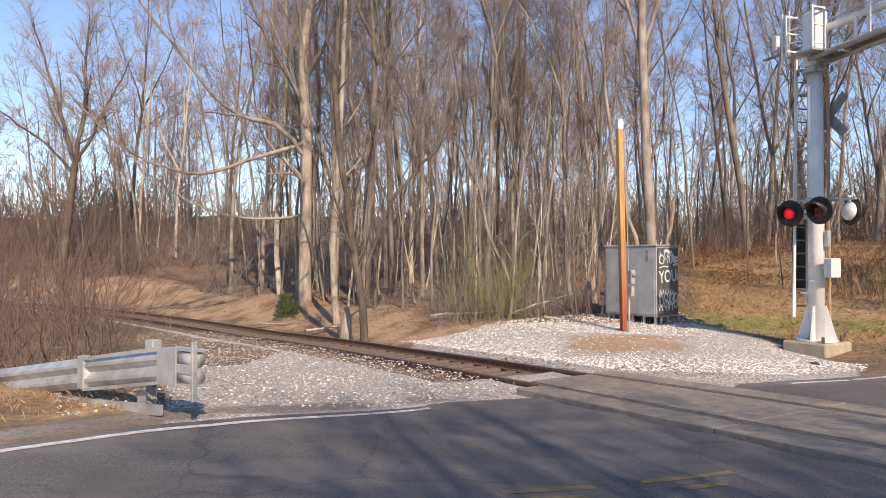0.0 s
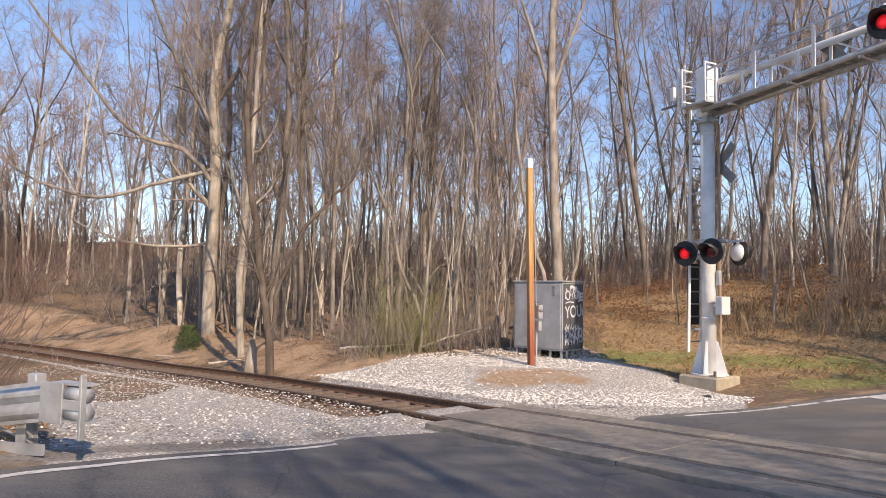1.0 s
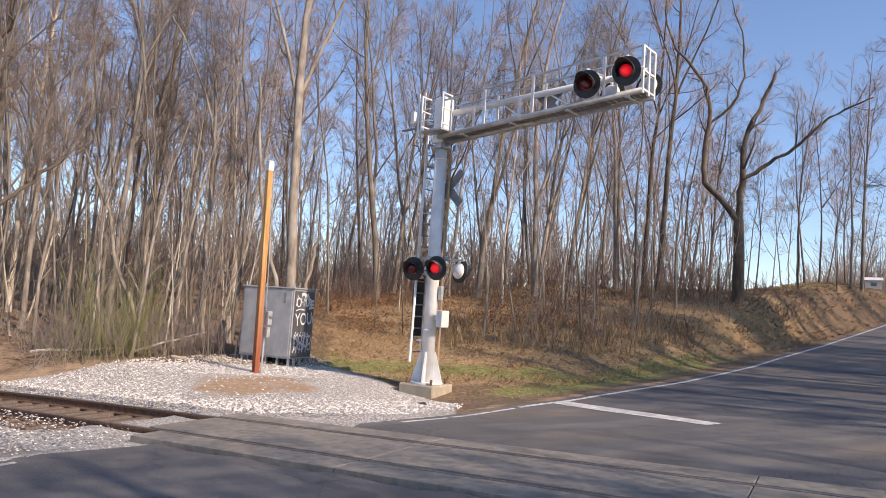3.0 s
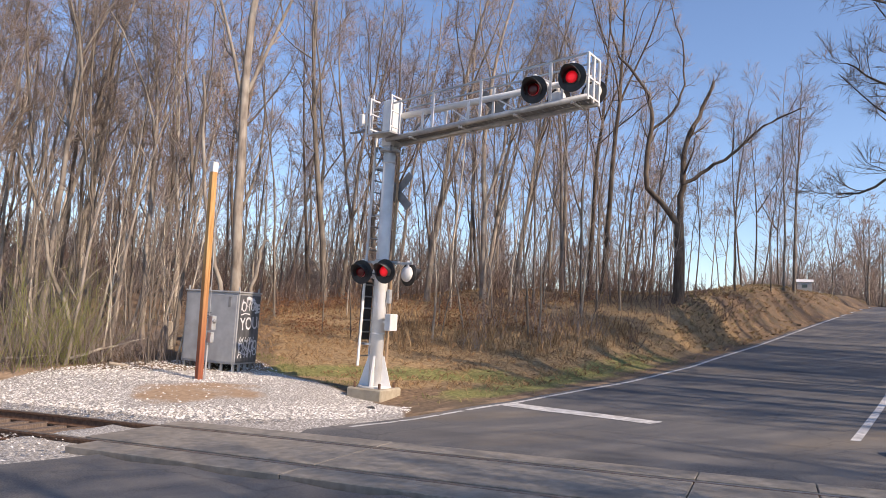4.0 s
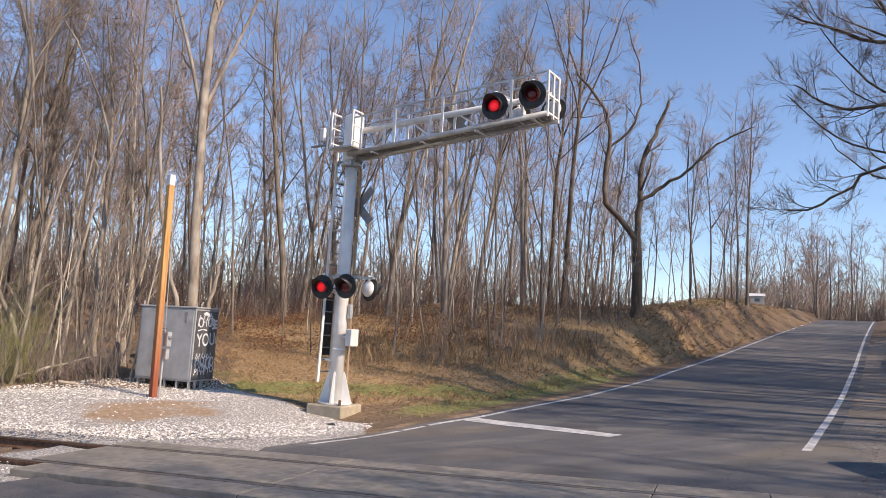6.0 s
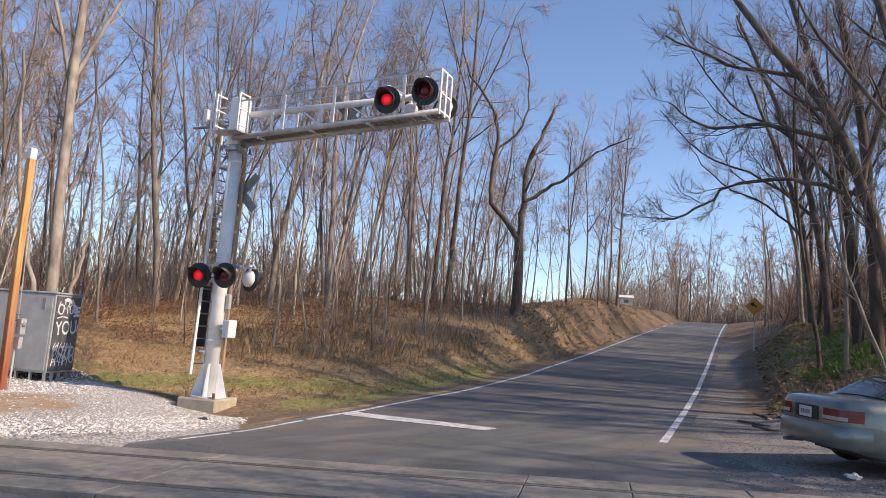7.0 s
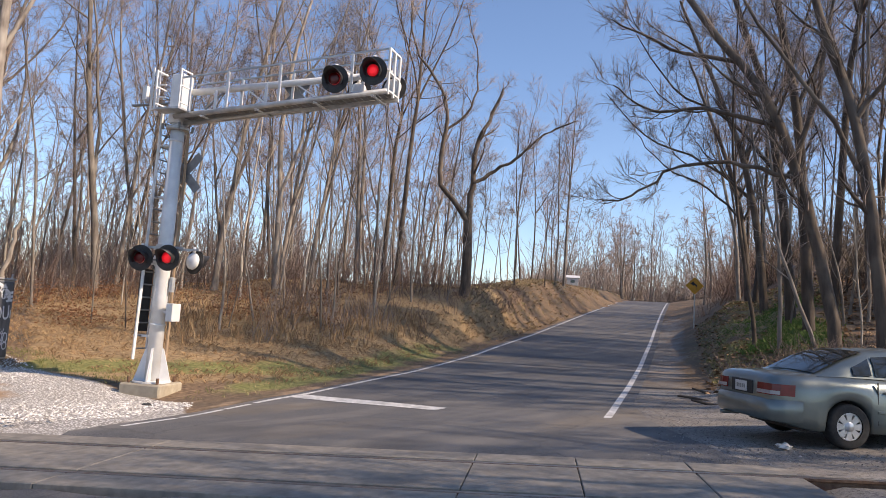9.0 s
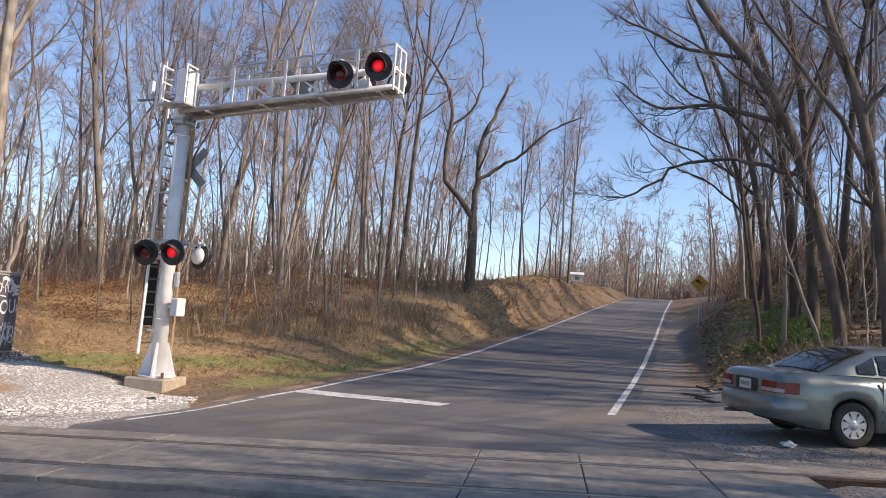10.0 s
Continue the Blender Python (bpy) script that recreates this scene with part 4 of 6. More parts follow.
def brush():
    rnd = random.Random(23)
    red, tan, green, dark = Tubes(), Tubes(), Tubes(), Tubes()
    def clump(t, x, y, h, n, spread, fine=0.006):
        z = land_at(x, y)
        for _ in range(n):
            d = (rnd.gauss(0, spread), rnd.gauss(0, spread), 1)
            line = wander(rnd, (x + rnd.gauss(0, 0.25), y + rnd.gauss(0, 0.25), z - 0.05), d, h * rnd.uniform(0.5, 1.1), 4, 0.16, 0.0)
            t.add(line, fine * 1.6, fine * 0.7, 3)
            grow(rnd, t, t, line, fine * 1.6, fine * 0.7, 0, [(6, 0.2, h * 0.32, 0.7)], fine * 0.8)
    def spread_over(t, n, a0, a1, r0, r1, h, stems, spread, fine=0.006):
        for _ in range(n):
            x, y, _z = place(rnd.uniform(a0, a1), rnd.uniform(r0, r1))
            q, run = track_place([x], [y])
            s, o = road_place(x, y)
            if abs(q[0]) > 3.0 and not (-9.6 < o < 1.2 and s < 122) and not (0 < o < 6.5 and 20 < s < 46) and not (q[0] < 0 and run[0] < 8 and r0 < 12):
                clump(t, x, y, h * rnd.uniform(0.6, 1.3), stems, spread, fine)
    spread_over(red, 90, -60, -25.5, 13, 34, 2.6, 9, 0.35, 0.008)
    spread_over(red, 130, -50, -25, 24, 50, 4.6, 8, 0.3, 0.014)
    spread_over(tan, 90, -26, 12, 34, 60, 3.0, 6, 0.3, 0.012)
    spread_over(red, 190, -36, 14, 48, 100, 5.0, 6, 0.3, 0.022)
    spread_over(red, 130, -42, -23, 42, 80, 4.5, 7, 0.3, 0.017)
    spread_over(red, 110, -40, 14, 88, 130, 7.5, 5, 0.3, 0.035)
    spread_over(red, 170, 13, 52, 33, 50, 2.6, 6, 0.35, 0.010)
    spread_over(tan, 90, 14, 52, 40, 60, 5.0, 6, 0.2, 0.014)
    spread_over(tan, 46, -1, 12.5, 20.5, 24, 1.9, 9, 0.4)
    spread_over(green, 16, 0.5, 7, 20.5, 22.5, 3.0, 6, 0.25)
    spread_over(tan, 70, -24, 14, 22, 36, 1.3, 6, 0.5)
    spread_over(red, 70, 26, 60, 27, 38, 1.2, 6, 0.4)
    spread_over(tan, 26, 36, 47, 24, 29, 1.5, 6, 0.15, 0.005)
    spread_over(red, 110, 74, 95, 17.5, 34, 1.2, 8, 0.6)
    spread_over(red, 60, 73, 96, 34, 70, 3.5, 6, 0.35, 0.014)
    spread_over(red, 24, 72.3, 76, 38, 50, 1.4, 8, 0.5, 0.01)
    spread_over(tan, 150, 59, 77, 112, 150, 5.5, 6, 0.3, 0.035)
    spread_over(red, 60, 73.4, 80, 44, 100, 4.0, 6, 0.35, 0.02)
    spread_over(tan, 150, -2, 36, 44, 70, 6.0, 6, 0.25, 0.02)
    spread_over(tan, 120, 13, 40, 52, 85, 7.0, 6, 0.25, 0.03)
    spread_over(red, 110, -42, -20, 60, 110, 8.0, 6, 0.3, 0.035)
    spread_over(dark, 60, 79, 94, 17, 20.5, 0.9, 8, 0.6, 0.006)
    # understory in dark bark colour, standing in for the shade on this bank
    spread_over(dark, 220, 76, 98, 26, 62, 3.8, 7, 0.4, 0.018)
    spread_over(tan, 260, 58, 79, 124, 190, 9.0, 6, 0.3, 0.05)
    spread_over(red, 60, 47, 58, 33, 48, 1.3, 6, 0.5, 0.009)
    stuff("brush", red, TWIG_RED, "reddish-brown leafless thicket and bramble", "brush")
    stuff("brush", dark, BARK_DARK, "leafless hedge and understory on the bank, shade put into dark bark", "brush")
    stuff("brush", tan, TWIG, "tan leafless brush and weed stems", "brush")
    stuff("brush", green, simple("budding_stems", (0.16, 0.17, 0.05), (0.30, 0.29, 0.11), 3, 0.9), "budding yellow-green shrub stems", "brush")


brush()


def scatter(name, n, where, make, material, label, category, seed):
    """Small loose pieces on the land, in one mesh; where() gives places, make() a piece's vertices and faces."""
    rnd = random.Random(seed)
    xy = [p for p in (where(rnd) for _ in range(n)) if p]
    z = land([p[0] for p in xy], [p[1] for p in xy])
    v, f = [], []
    for (x, y), h in zip(xy, z):
        vv, ff = make(rnd)
        b = len(v)
        v += [(x + a, y + c, h + d) for a, c, d in vv]
        f += [tuple(b + k for k in face) for face in ff]
    me = bpy.data.meshes.new(name)
    me.from_pydata(v, [], f)
    me.materials.append(material)
    return tagged(new(name, me), label, category, kind="stuff")


def island_material(name, stops, rough=0.9):
    m, nt, b = mat_nodes(name, rough)
    g = nt.nodes.new("ShaderNodeNewGeometry")
    nt.links.new(ramp(nt, g.outputs["Random Per Island"], stops).outputs[0], b.inputs["Base Color"])
    return m


def blades(h, lean, width):
    def make(rnd):
        v, f = [], []
        for _ in range(5):
            a, l, hh = rnd.uniform(0, 6.28), rnd.uniform(0.2, lean), h * rnd.uniform(0.5, 1.2)
            x, y = rnd.gauss(0, 0.06), rnd.gauss(0, 0.06)
            c, s = math.cos(a), math.sin(a)
            w = width * rnd.uniform(0.6, 1.3)
            b = len(v)
            v += [(x - s * w, y + c * w, 0), (x + s * w, y - c * w, 0), (x + c * l * hh * 0.4 + s * w * 0.6, y + s * l * hh * 0.4, hh * 0.65), (x + c * l * hh, y + s * l * hh, hh * 0.95)]
            f += [(b, b + 1, b + 2), (b, b + 2, b + 3)]
        return v, f
    return make


def stone(lo, hi):
    def make(rnd):
        r = rnd.uniform(lo, hi)
        a = rnd.uniform(0, 6.28)
        v = [(math.cos(a + k * 1.5708) * r * rnd.uniform(0.7, 1.2), math.sin(a + k * 1.5708) * r * rnd.uniform(0.7, 1.2), r * rnd.uniform(-0.2, 0.35)) for k in range(4)]
        v += [(rnd.gauss(0, 0.2) * r, rnd.gauss(0, 0.2) * r, r * rnd.uniform(0.5, 0.9))]
        return v, [(0, 1, 4), (1, 2, 4), (2, 3, 4), (3, 0, 4)]
    return make


def leaf(rnd):
    r, a, t = rnd.uniform(0.03, 0.06), rnd.uniform(0, 6.28), rnd.uniform(0.2, 0.9)
    c, s = math.cos(a) * r, math.sin(a) * r
    return [(-c, -s, 0.01), (s * 0.6, -c * 0.6, 0.02 + 0.03 * t), (c, s, 0.03 * t + 0.01), (-s * 0.6, c * 0.6, 0.015)], [(0, 1, 2), (0, 2, 3)]


def big_leaf(rnd):
    v, f = leaf(rnd)
    return [(a * 2.2, b * 2.2, c * 2.2) for a, b, c in v], f


def polar(a0, a1, r0, r1, test):
    def where(rnd):
        az, r = rnd.uniform(a0, a1), math.sqrt(rnd.uniform(r0 * r0, r1 * r1))
        x, y = r * math.sin(radians(az)), r * math.cos(radians(az))
        s, o = road_place(x, y)
        q, run = track_place([x], [y])
        return (x, y) if test(s, o, q[0], run[0], az, r) else None
    return where


def x_hash(a, b):
    return (math.sin(a * 91.7 + b * 37.3) * 4371.3) % 1.0


def lane_edge(s):
    return float(np.interp(s, LEFT_S, LEFT_O))


def yard_edge(az):
    return float(np.interp(az, [-5, 2, 12, 19, 22, 26, 32], [20, 20, 22, 22.2, 19.5, 17.6, 15.4]))


STRAW = island_material("pale_straw", [(0, (0.24, 0.16, 0.085)), (0.5, (0.36, 0.25, 0.14)), (1, (0.46, 0.36, 0.2))])
DRY = island_material("dry_grass", [(0, (0.17, 0.10, 0.05)), (0.5, (0.31, 0.195, 0.10)), (1, (0.46, 0.32, 0.17))])
GREEN = island_material("green_grass", [(0, (0.10, 0.11, 0.035)), (0.5, (0.2, 0.195, 0.07)), (1, (0.40, 0.32, 0.16))])
LEAF = island_material("fallen_leaves", [(0, (0.12, 0.06, 0.03)), (0.5, (0.30, 0.17, 0.085)), (1, (0.46, 0.30, 0.17))])
STONE_W = island_material("white_stone", [(0, (0.42, 0.39, 0.34)), (0.5, (0.64, 0.61, 0.56)), (1, (0.84, 0.82, 0.78))])
STONE_G = island_material("grey_stone", [(0, (0.16, 0.145, 0.13)), (0.55, (0.36, 0.34, 0.31)), (1, (0.76, 0.73, 0.69))])
STONE_D = island_material("dark_shoulder_stone", [(0, (0.08, 0.075, 0.07)), (0.85, (0.17, 0.16, 0.148)), (1, (0.42, 0.40, 0.37))])
scatter("dry_grass", 7000, polar(19, 64, 18, 40, lambda s, o, q, run, az, r: o < lane_edge(s) - 1.4 and r > yard_edge(min(az, 32)) + 2), blades(0.13, 1.3, 0.006), DRY, "dry tan grass and weeds", "grass", 1)
scatter("dry_grass", 420, polar(28, 50, 23, 30, lambda s, o, q, run, az, r: o < lane_edge(s) - 2.5), blades(0.5, 0.3, 0.0022), DRY, "tall dry weed stalks", "grass", 2)
scatter("dry_grass", 420, polar(-40, -22, 7.3, 12, lambda s, o, q, run, az, r: o < lane_edge(s) - 1.25 and run < 12), blades(0.08, 1.3, 0.003), DRY, "dry brown grass under the guard rail", "grass", 11)
scatter("green_grass", 3600, polar(20, 66, 16, 60, lambda s, o, q, run, az, r: -2.6 < o - lane_edge(s) < -0.5 and r > yard_edge(min(az, 32)) + 0.3), blades(0.09, 0.8, 0.007), GREEN, "short green roadside grass", "grass", 3)
scatter("green_grass", 1500, polar(18, 36, 18, 23, lambda s, o, q, run, az, r: yard_edge(az) + 0.2 < r < yard_edge(az) + 2.2 and o < lane_edge(s) - 0.7), blades(0.08, 0.8, 0.007), GREEN, "short green grass by stone yard", "grass", 4)
scatter("green_grass", 2200, polar(72, 82, 20, 42, lambda s, o, q, run, az, r: 0.8 < o < 6.5), blades(0.13, 0.8, 0.008), GREEN, "green grass on the roadside bank", "grass", 5)
FRESH = island_material("fresh_green_grass", [(0, (0.05, 0.10, 0.018)), (0.6, (0.09, 0.17, 0.03)), (1, (0.18, 0.22, 0.06))])
_tufts = [(28.5, 2.4), (27.2, 3.2), (30.2, 3.0), (25.0, 3.6), (24.0, 2.6), (31.5, 4.4), (22.6, 3.4)]


def tufted(rnd):
    s_, o_ = rnd.choice(_tufts)
    return so(s_ + rnd.gauss(0, 0.75), o_ + rnd.gauss(0, 0.4))


scatter("green_grass", 2600, tufted, blades(0.15, 0.9, 0.009), FRESH, "fresh green grass on the leafy bank", "grass", 21)
scatter("fallen_leaves", 9000, polar(-24, 62, 21, 40, lambda s, o, q, run, az, r: abs(q) > 2.6 and o < lane_edge(s) - 1.5 and r > yard_edge(max(min(az, 32), -5)) + 1.5), leaf, LEAF, "brown fallen leaves", "leaves", 6)
scatter("dry_grass", 3800, polar(53, 66.5, 32, 90, lambda s, o, q, run, az, r: -6.5 < o - lane_edge(s) < -0.5), blades(0.2, 1.5, 0.010), STRAW, "matted dry grass on the road bank", "grass", 31)
scatter("green_grass", 1500, polar(53, 66.5, 32, 90, lambda s, o, q, run, az, r: -6.5 < o - lane_edge(s) < -1.5 and noise.noise((s * 0.25, o * 0.6, 2)) > 0.05), blades(0.2, 1.1, 0.014), GREEN, "patchy green grass on the road bank", "grass", 32)
scatter("fallen_leaves", 4200, polar(53, 66.5, 32, 85, lambda s, o, q, run, az, r: -6.5 < o - lane_edge(s) < -0.6), big_leaf, LEAF, "brown fallen leaves on the road bank", "leaves", 33)
scatter("fallen_leaves", 5000, polar(71.5, 92, 18, 44, lambda s, o, q, run, az, r: o > 0.6 and s > 16), big_leaf, LEAF, "brown fallen leaves on the bank", "leaves", 7)
_spots = [(random.Random(k + 400).uniform(16, 47), random.Random(k + 500).uniform(26.5, 36)) for k in range(34)]


def leafy(rnd):
    az, r = rnd.choice(_spots)
    x, y = r * math.sin(radians(az)) + rnd.gauss(0, 0.45), r * math.cos(radians(az)) + rnd.gauss(0, 0.45)
    return x, y


def held_leaf(rnd):
    v, f = leaf(rnd)
    h = abs(rnd.gauss(0, 0.4))
    return [(a, b, c + h + (0.03 if k % 2 else 0.0)) for k, (a, b, c) in enumerate(v)], f


LEAF_RED = island_material("held_brown_leaves", [(0, (0.16, 0.065, 0.03)), (0.5, (0.30, 0.14, 0.07)), (1, (0.44, 0.25, 0.14))])
scatter("leafy_shrub", 5200, leafy, held_leaf, LEAF_RED, "low shrubs with withered red-brown leaves", "shrub", 12)
scatter("gravel", 17000, polar(-5, 32, 13, 22.2, lambda s, o, q, run, az, r: q > 1.5 and r < yard_edge(az) and o < -9.1 and not (9.5 < az < 20.5 and 15.2 < r < 18.0 and (x_hash(s, o) < 0.85))), stone(0.016, 0.036), STONE_W, "white crushed stone", "gravel", 8)
scatter("gravel", 17000, polar(-30, 6, 7, 26, lambda s, o, q, run, az, r: q < -1.0 and run > 8.3 and o < float(np.interp(s, LEFT_S, LEFT_O)) - 0.5), stone(0.013, 0.032), STONE_G, "grey and white track ballast", "gravel", 9)
scatter("gravel", 9000, polar(66, 96, 8, 19, lambda s, o, q, run, az, r: q > 1.4 and o > -0.4), stone(0.008, 0.02), STONE_D, "grey shoulder gravel", "gravel", 10)


# ---- crossing signal ----
LENS = mat_nodes("lit_red_lens", 0.3)[0]
_b = LENS.node_tree.nodes["Principled BSDF"]
_b.inputs["Base Color"].default_value = (0.5, 0.01, 0.012, 1)
_b.inputs["Emission Color"].default_value = (1.0, 0.014, 0.03, 1)
_nt = LENS.node_tree
_tc, _ln = _nt.nodes.new("ShaderNodeTexCoord"), _nt.nodes.new("ShaderNodeVectorMath")
_ln.operation = "LENGTH"
_nt.links.new(_tc.outputs["Object"], _ln.inputs[0])
_mr = _nt.nodes.new("ShaderNodeMapRange")
_mr.inputs["From Max"].default_value, _mr.inputs["To Min"].default_value, _mr.inputs["To Max"].default_value = 0.13, 0.75, 0.16
_nt.links.new(_ln.outputs["Value"], _mr.inputs[0])
_nt.links.new(_mr.outputs[0], _b.inputs["Emission Strength"])
LENS_OFF = mat_nodes("dark_red_lens", 0.25)[0]
LENS_OFF.node_tree.nodes["Principled BSDF"].inputs["Base Color"].default_value = (0.11, 0.006, 0.009, 1)
STEEL_BACK = simple("dull_grey_steel", (0.20, 0.20, 0.20), (0.31, 0.31, 0.30), 6, 0.6, 0.3)
FLASHERS = []


def lamp_head(parent, x, y, z, turn, tilt, phase):
    """A flashing lamp that faces -y of its own space: plate, housing, hood, and a lens disc that turns to flash."""
    bm = bmesh.new()
    face = Matrix.Rotation(radians(90), 4, "X")     # turns z towards -y
    lathe(bm, [(0.135, 0.0), (0.30, 0.0), (0.305, -0.012), (0.30, -0.024), (0.14, -0.024)], 32, face)
    head = part("lamp_head", bm, BLACK, parent, "black round lamp plate")
    head.matrix_basis = pose(x, y, z, tilt, 0, turn)
    bm = bmesh.new()
    lathe(bm, [(0.17, -0.02), (0.2, -0.05), (0.2, -0.09), (0.185, -0.12), (0.13, -0.16), (0.05, -0.185), (0.0, -0.19)], 24, face)
    rod(bm, (0, 0.08, 0.18), (0, 0.08, 0.34), 0.035, seg=10)
    part("housing", bm, WHITE, head, "white domed lamp housing", True)
    bm = bmesh.new()
    seg, inner = 22, []
    for k in range(seg + 1):
        a = radians(-38 + (256) * k / seg)
        edge_len = 0.34 * (0.4 + 0.6 * max(0.0, math.sin(a)))
        ring = [bm.verts.new((math.cos(a) * r, -l, math.sin(a) * r)) for r, l in ((0.185, 0.0), (0.198, edge_len), (0.190, edge_len), (0.177, 0.0))]
        if inner:
            for j in range(3):
                bm.faces.new((inner[j], inner[j + 1], ring[j + 1], ring[j]))
        inner = ring
    part("hood", bm, BLACK, head, "black lamp hood", True)
    bm = bmesh.new()
    lathe(bm, [(0.0, 0.016), (0.07, 0.013), (0.128, 0.004), (0.128, -0.004)], 24, face)
    lens = part("lens", bm, LENS, head, "round red flashing lens", True)
    lens.data.materials.append(LENS_OFF)
    bm = bmesh.new()
    bm.from_mesh(lens.data)
    n0 = len(bm.faces)
    lathe(bm, [(0.128, -0.004), (0.128, -0.010), (0.07, -0.018), (0.0, -0.021)], 24, face)
    bm.faces.ensure_lookup_table()
    for f in bm.faces[n0:]:
        f.material_index, f.smooth = 1, True
    bm.to_mesh(lens.data), bm.free()
    lens.location = (0, -0.028, 0)
    FLASHERS.append((lens, phase))
    return head


def build_signal():
    sig = thing("crossing_signal", "white cantilever railway crossing signal with flashing red lamps", "crossing signal",
                Matrix.Translation((8.35, 15.15, -0.25)) @ Matrix.Rotation(radians(-71), 4, "Z"))
    bm = bmesh.new()
    rod(bm, (0, 0, 0.02), (0, 0, 6.15), 0.168, 0.158, 24)
    for z in (1.3, 3.0, 5.7):
        rod(bm, (0, 0, z), (0, 0, z + 0.05), 0.174, seg=24)
    part("mast", bm, WHITE, sig, smooth_faces=True)
    bm = bmesh.new()
    rod(bm, (0, 0, 0), (0, 0, 0.035), 0.42, seg=24)
    part("base_plate", bm, WHITE, sig)
    for k in range(4):
        a = radians(90 * k + 26)
        bm = bmesh.new()
        c, s = math.cos(a), math.sin(a)
        pts = [(0.155, 0.03), (0.41, 0.03), (0.40, 0.08), (0.2, 0.78), (0.155, 0.78)]
        vs = [[bm.verts.new((r * c - s * w, r * s + c * w, z)) for r, z in pts] for w in (-0.02, 0.02)]
        bm.faces.new(vs[0]), bm.faces.new(vs[1][::-1])
        for j in range(5):
            bm.faces.new((vs[0][j], vs[1][j], vs[1][(j + 1) % 5], vs[0][(j + 1) % 5]))
        bmesh.ops.recalc_face_normals(bm, faces=bm.faces)
        part("gusset", bm, WHITE, sig)
    # arm: deck, lower pipes, upper pipe, posts, hand rails
    def lift(x):
        return 6.26 + 0.055 * x
    for y in (-0.27, 0.27):
        bm = bmesh.new()
        rod(bm, (0.1, y, lift(0.1)), (5.62, y, lift(5.62)), 0.062, seg=14)
        part("lower_beam", bm, GALV, sig, "galvanised round lower arm pipe", True)
    TOP = 7.5
    bm = bmesh.new()
    rod(bm, (0.05, 0.0, lift(0) - 0.1), (3.4, 0.0, lift(3.4) - 0.07), 0.05, 0.03, 12)
    part("lower_pipe", bm, GALV, sig, smooth_faces=True)
    for k in range(38):
        bm = bmesh.new()
        x = 0.15 + k * 0.1446
        bar(bm, (x, -0.24, lift(x) + 0.03), (x, 0.24, lift(x) + 0.03), 0.126, 0.02)
        part("deck_slat", bm, STEEL_BACK, sig)
    for x in (0.9, 2.4, 3.9, 5.3):
        bm = bmesh.new()
        bar(bm, (x, -0.33, lift(x) - 0.075), (x, 0.33, lift(x) - 0.075), 0.045, 0.03)
        part("cross_angle", bm, WHITE, sig)
        for y in (-0.27, 0.27):
            bm = bmesh.new()
            rod(bm, (x - 0.04, y, lift(x) - 0.1), (x - 0.04, y, lift(x) + 0.08), 0.016, seg=6)
            rod(bm, (x + 0.04, y, lift(x) - 0.1), (x + 0.04, y, lift(x) + 0.08), 0.016, seg=6)
            part("clamp_bolt", bm, WHITE, sig)
    bm = bmesh.new()
    rod(bm, (0.2, 0.2, 7.0), (5.55, 0.2, 7.13), 0.085, 0.07, 14)
    part("upper_pipe", bm, WHITE, sig, smooth_faces=True)
    for y in (-0.27, 0.27):
        bm = bmesh.new()
        bar(bm, (0.2, y, 7.2), (5.62, y, TOP), 0.035, 0.035)
        part("hand_rail", bm, GALV, sig)
    for x in (1.55, 2.95, 4.75):
        for y in (-0.27, 0.27):
            bm = bmesh.new()
            bar(bm, (x, y, lift(x) + 0.0), (x, y, 7.2 + (x - 0.2) * 0.0553), 0.05, 0.05)
            part("rail_post", bm, WHITE, sig)
    for x in (1.25, 2.62):
        bm = bmesh.new()
        bar(bm, (x, -0.28, lift(x) + 0.02), (x, -0.28, lift(x) + 0.5), 0.05, 0.05)
        part("short_post", bm, WHITE, sig)
    for x0, x1 in ((1.7, 2.5), (3.1, 3.9)):
        bm = bmesh.new()
        bar(bm, (x0, 0.2, 7.02), (x1, 0.2, lift(x1) + 0.06), 0.035, 0.035)
        part("brace", bm, WHITE, sig)
    for x0, x1 in ((0.3, 1.2), (4.35, 3.7)):
        bm = bmesh.new()
        bar(bm, (x0, 0.2, lift(x0) + 0.06), (x1, 0.2, 7.05), 0.035, 0.035)
        part("brace", bm, STEEL_BACK, sig)
    for y in (-0.27, 0.0, 0.27):
        bm = bmesh.new()
        box(bm, 5.6, y - 0.03, lift(5.62) - 0.07, 5.65, y + 0.03, TOP + 0.02, bevel=0.008)
        part("end_post", bm, WHITE, sig)
    for z in (lift(5.62) + 0.02, lift(5.62) + 0.42, TOP):
        bm = bmesh.new()
        bar(bm, (5.625, -0.27, z), (5.625, 0.27, z), 0.04, 0.04)
        part("end_rail", bm, WHITE, sig)
    # head of the mast: gusset box, small platform, guard frames
    bm = bmesh.new()
    box(bm, -0.17, -0.18, 6.14, 0.18, 0.18, 7.35, bevel=0.012)
    part("head_box", bm, WHITE, sig, "white steel box at mast head")
    bm = bmesh.new()
    box(bm, -0.25, -0.62, 6.34, 0.5, -0.25, 6.38)
    part("platform", bm, GALV, sig)
    for x, y in ((0.48, -0.6), (-0.22, -0.6), (0.48, -0.26)):
        bm = bmesh.new()
        bar(bm, (x, y, 6.38), (x, y, 7.3), 0.04, 0.04)
        part("guard_post", bm, WHITE, sig)
    for z in (6.5, 6.9, 7.28):
        for a, b in (((0.48, -0.6), (0.48, -0.26)), ((-0.22, -0.6), (-0.22, -0.26))):
            bm = bmesh.new()
            bar(bm, (*a, z), (*b, z), 0.03, 0.03)
            part("guard_bar", bm, WHITE, sig)
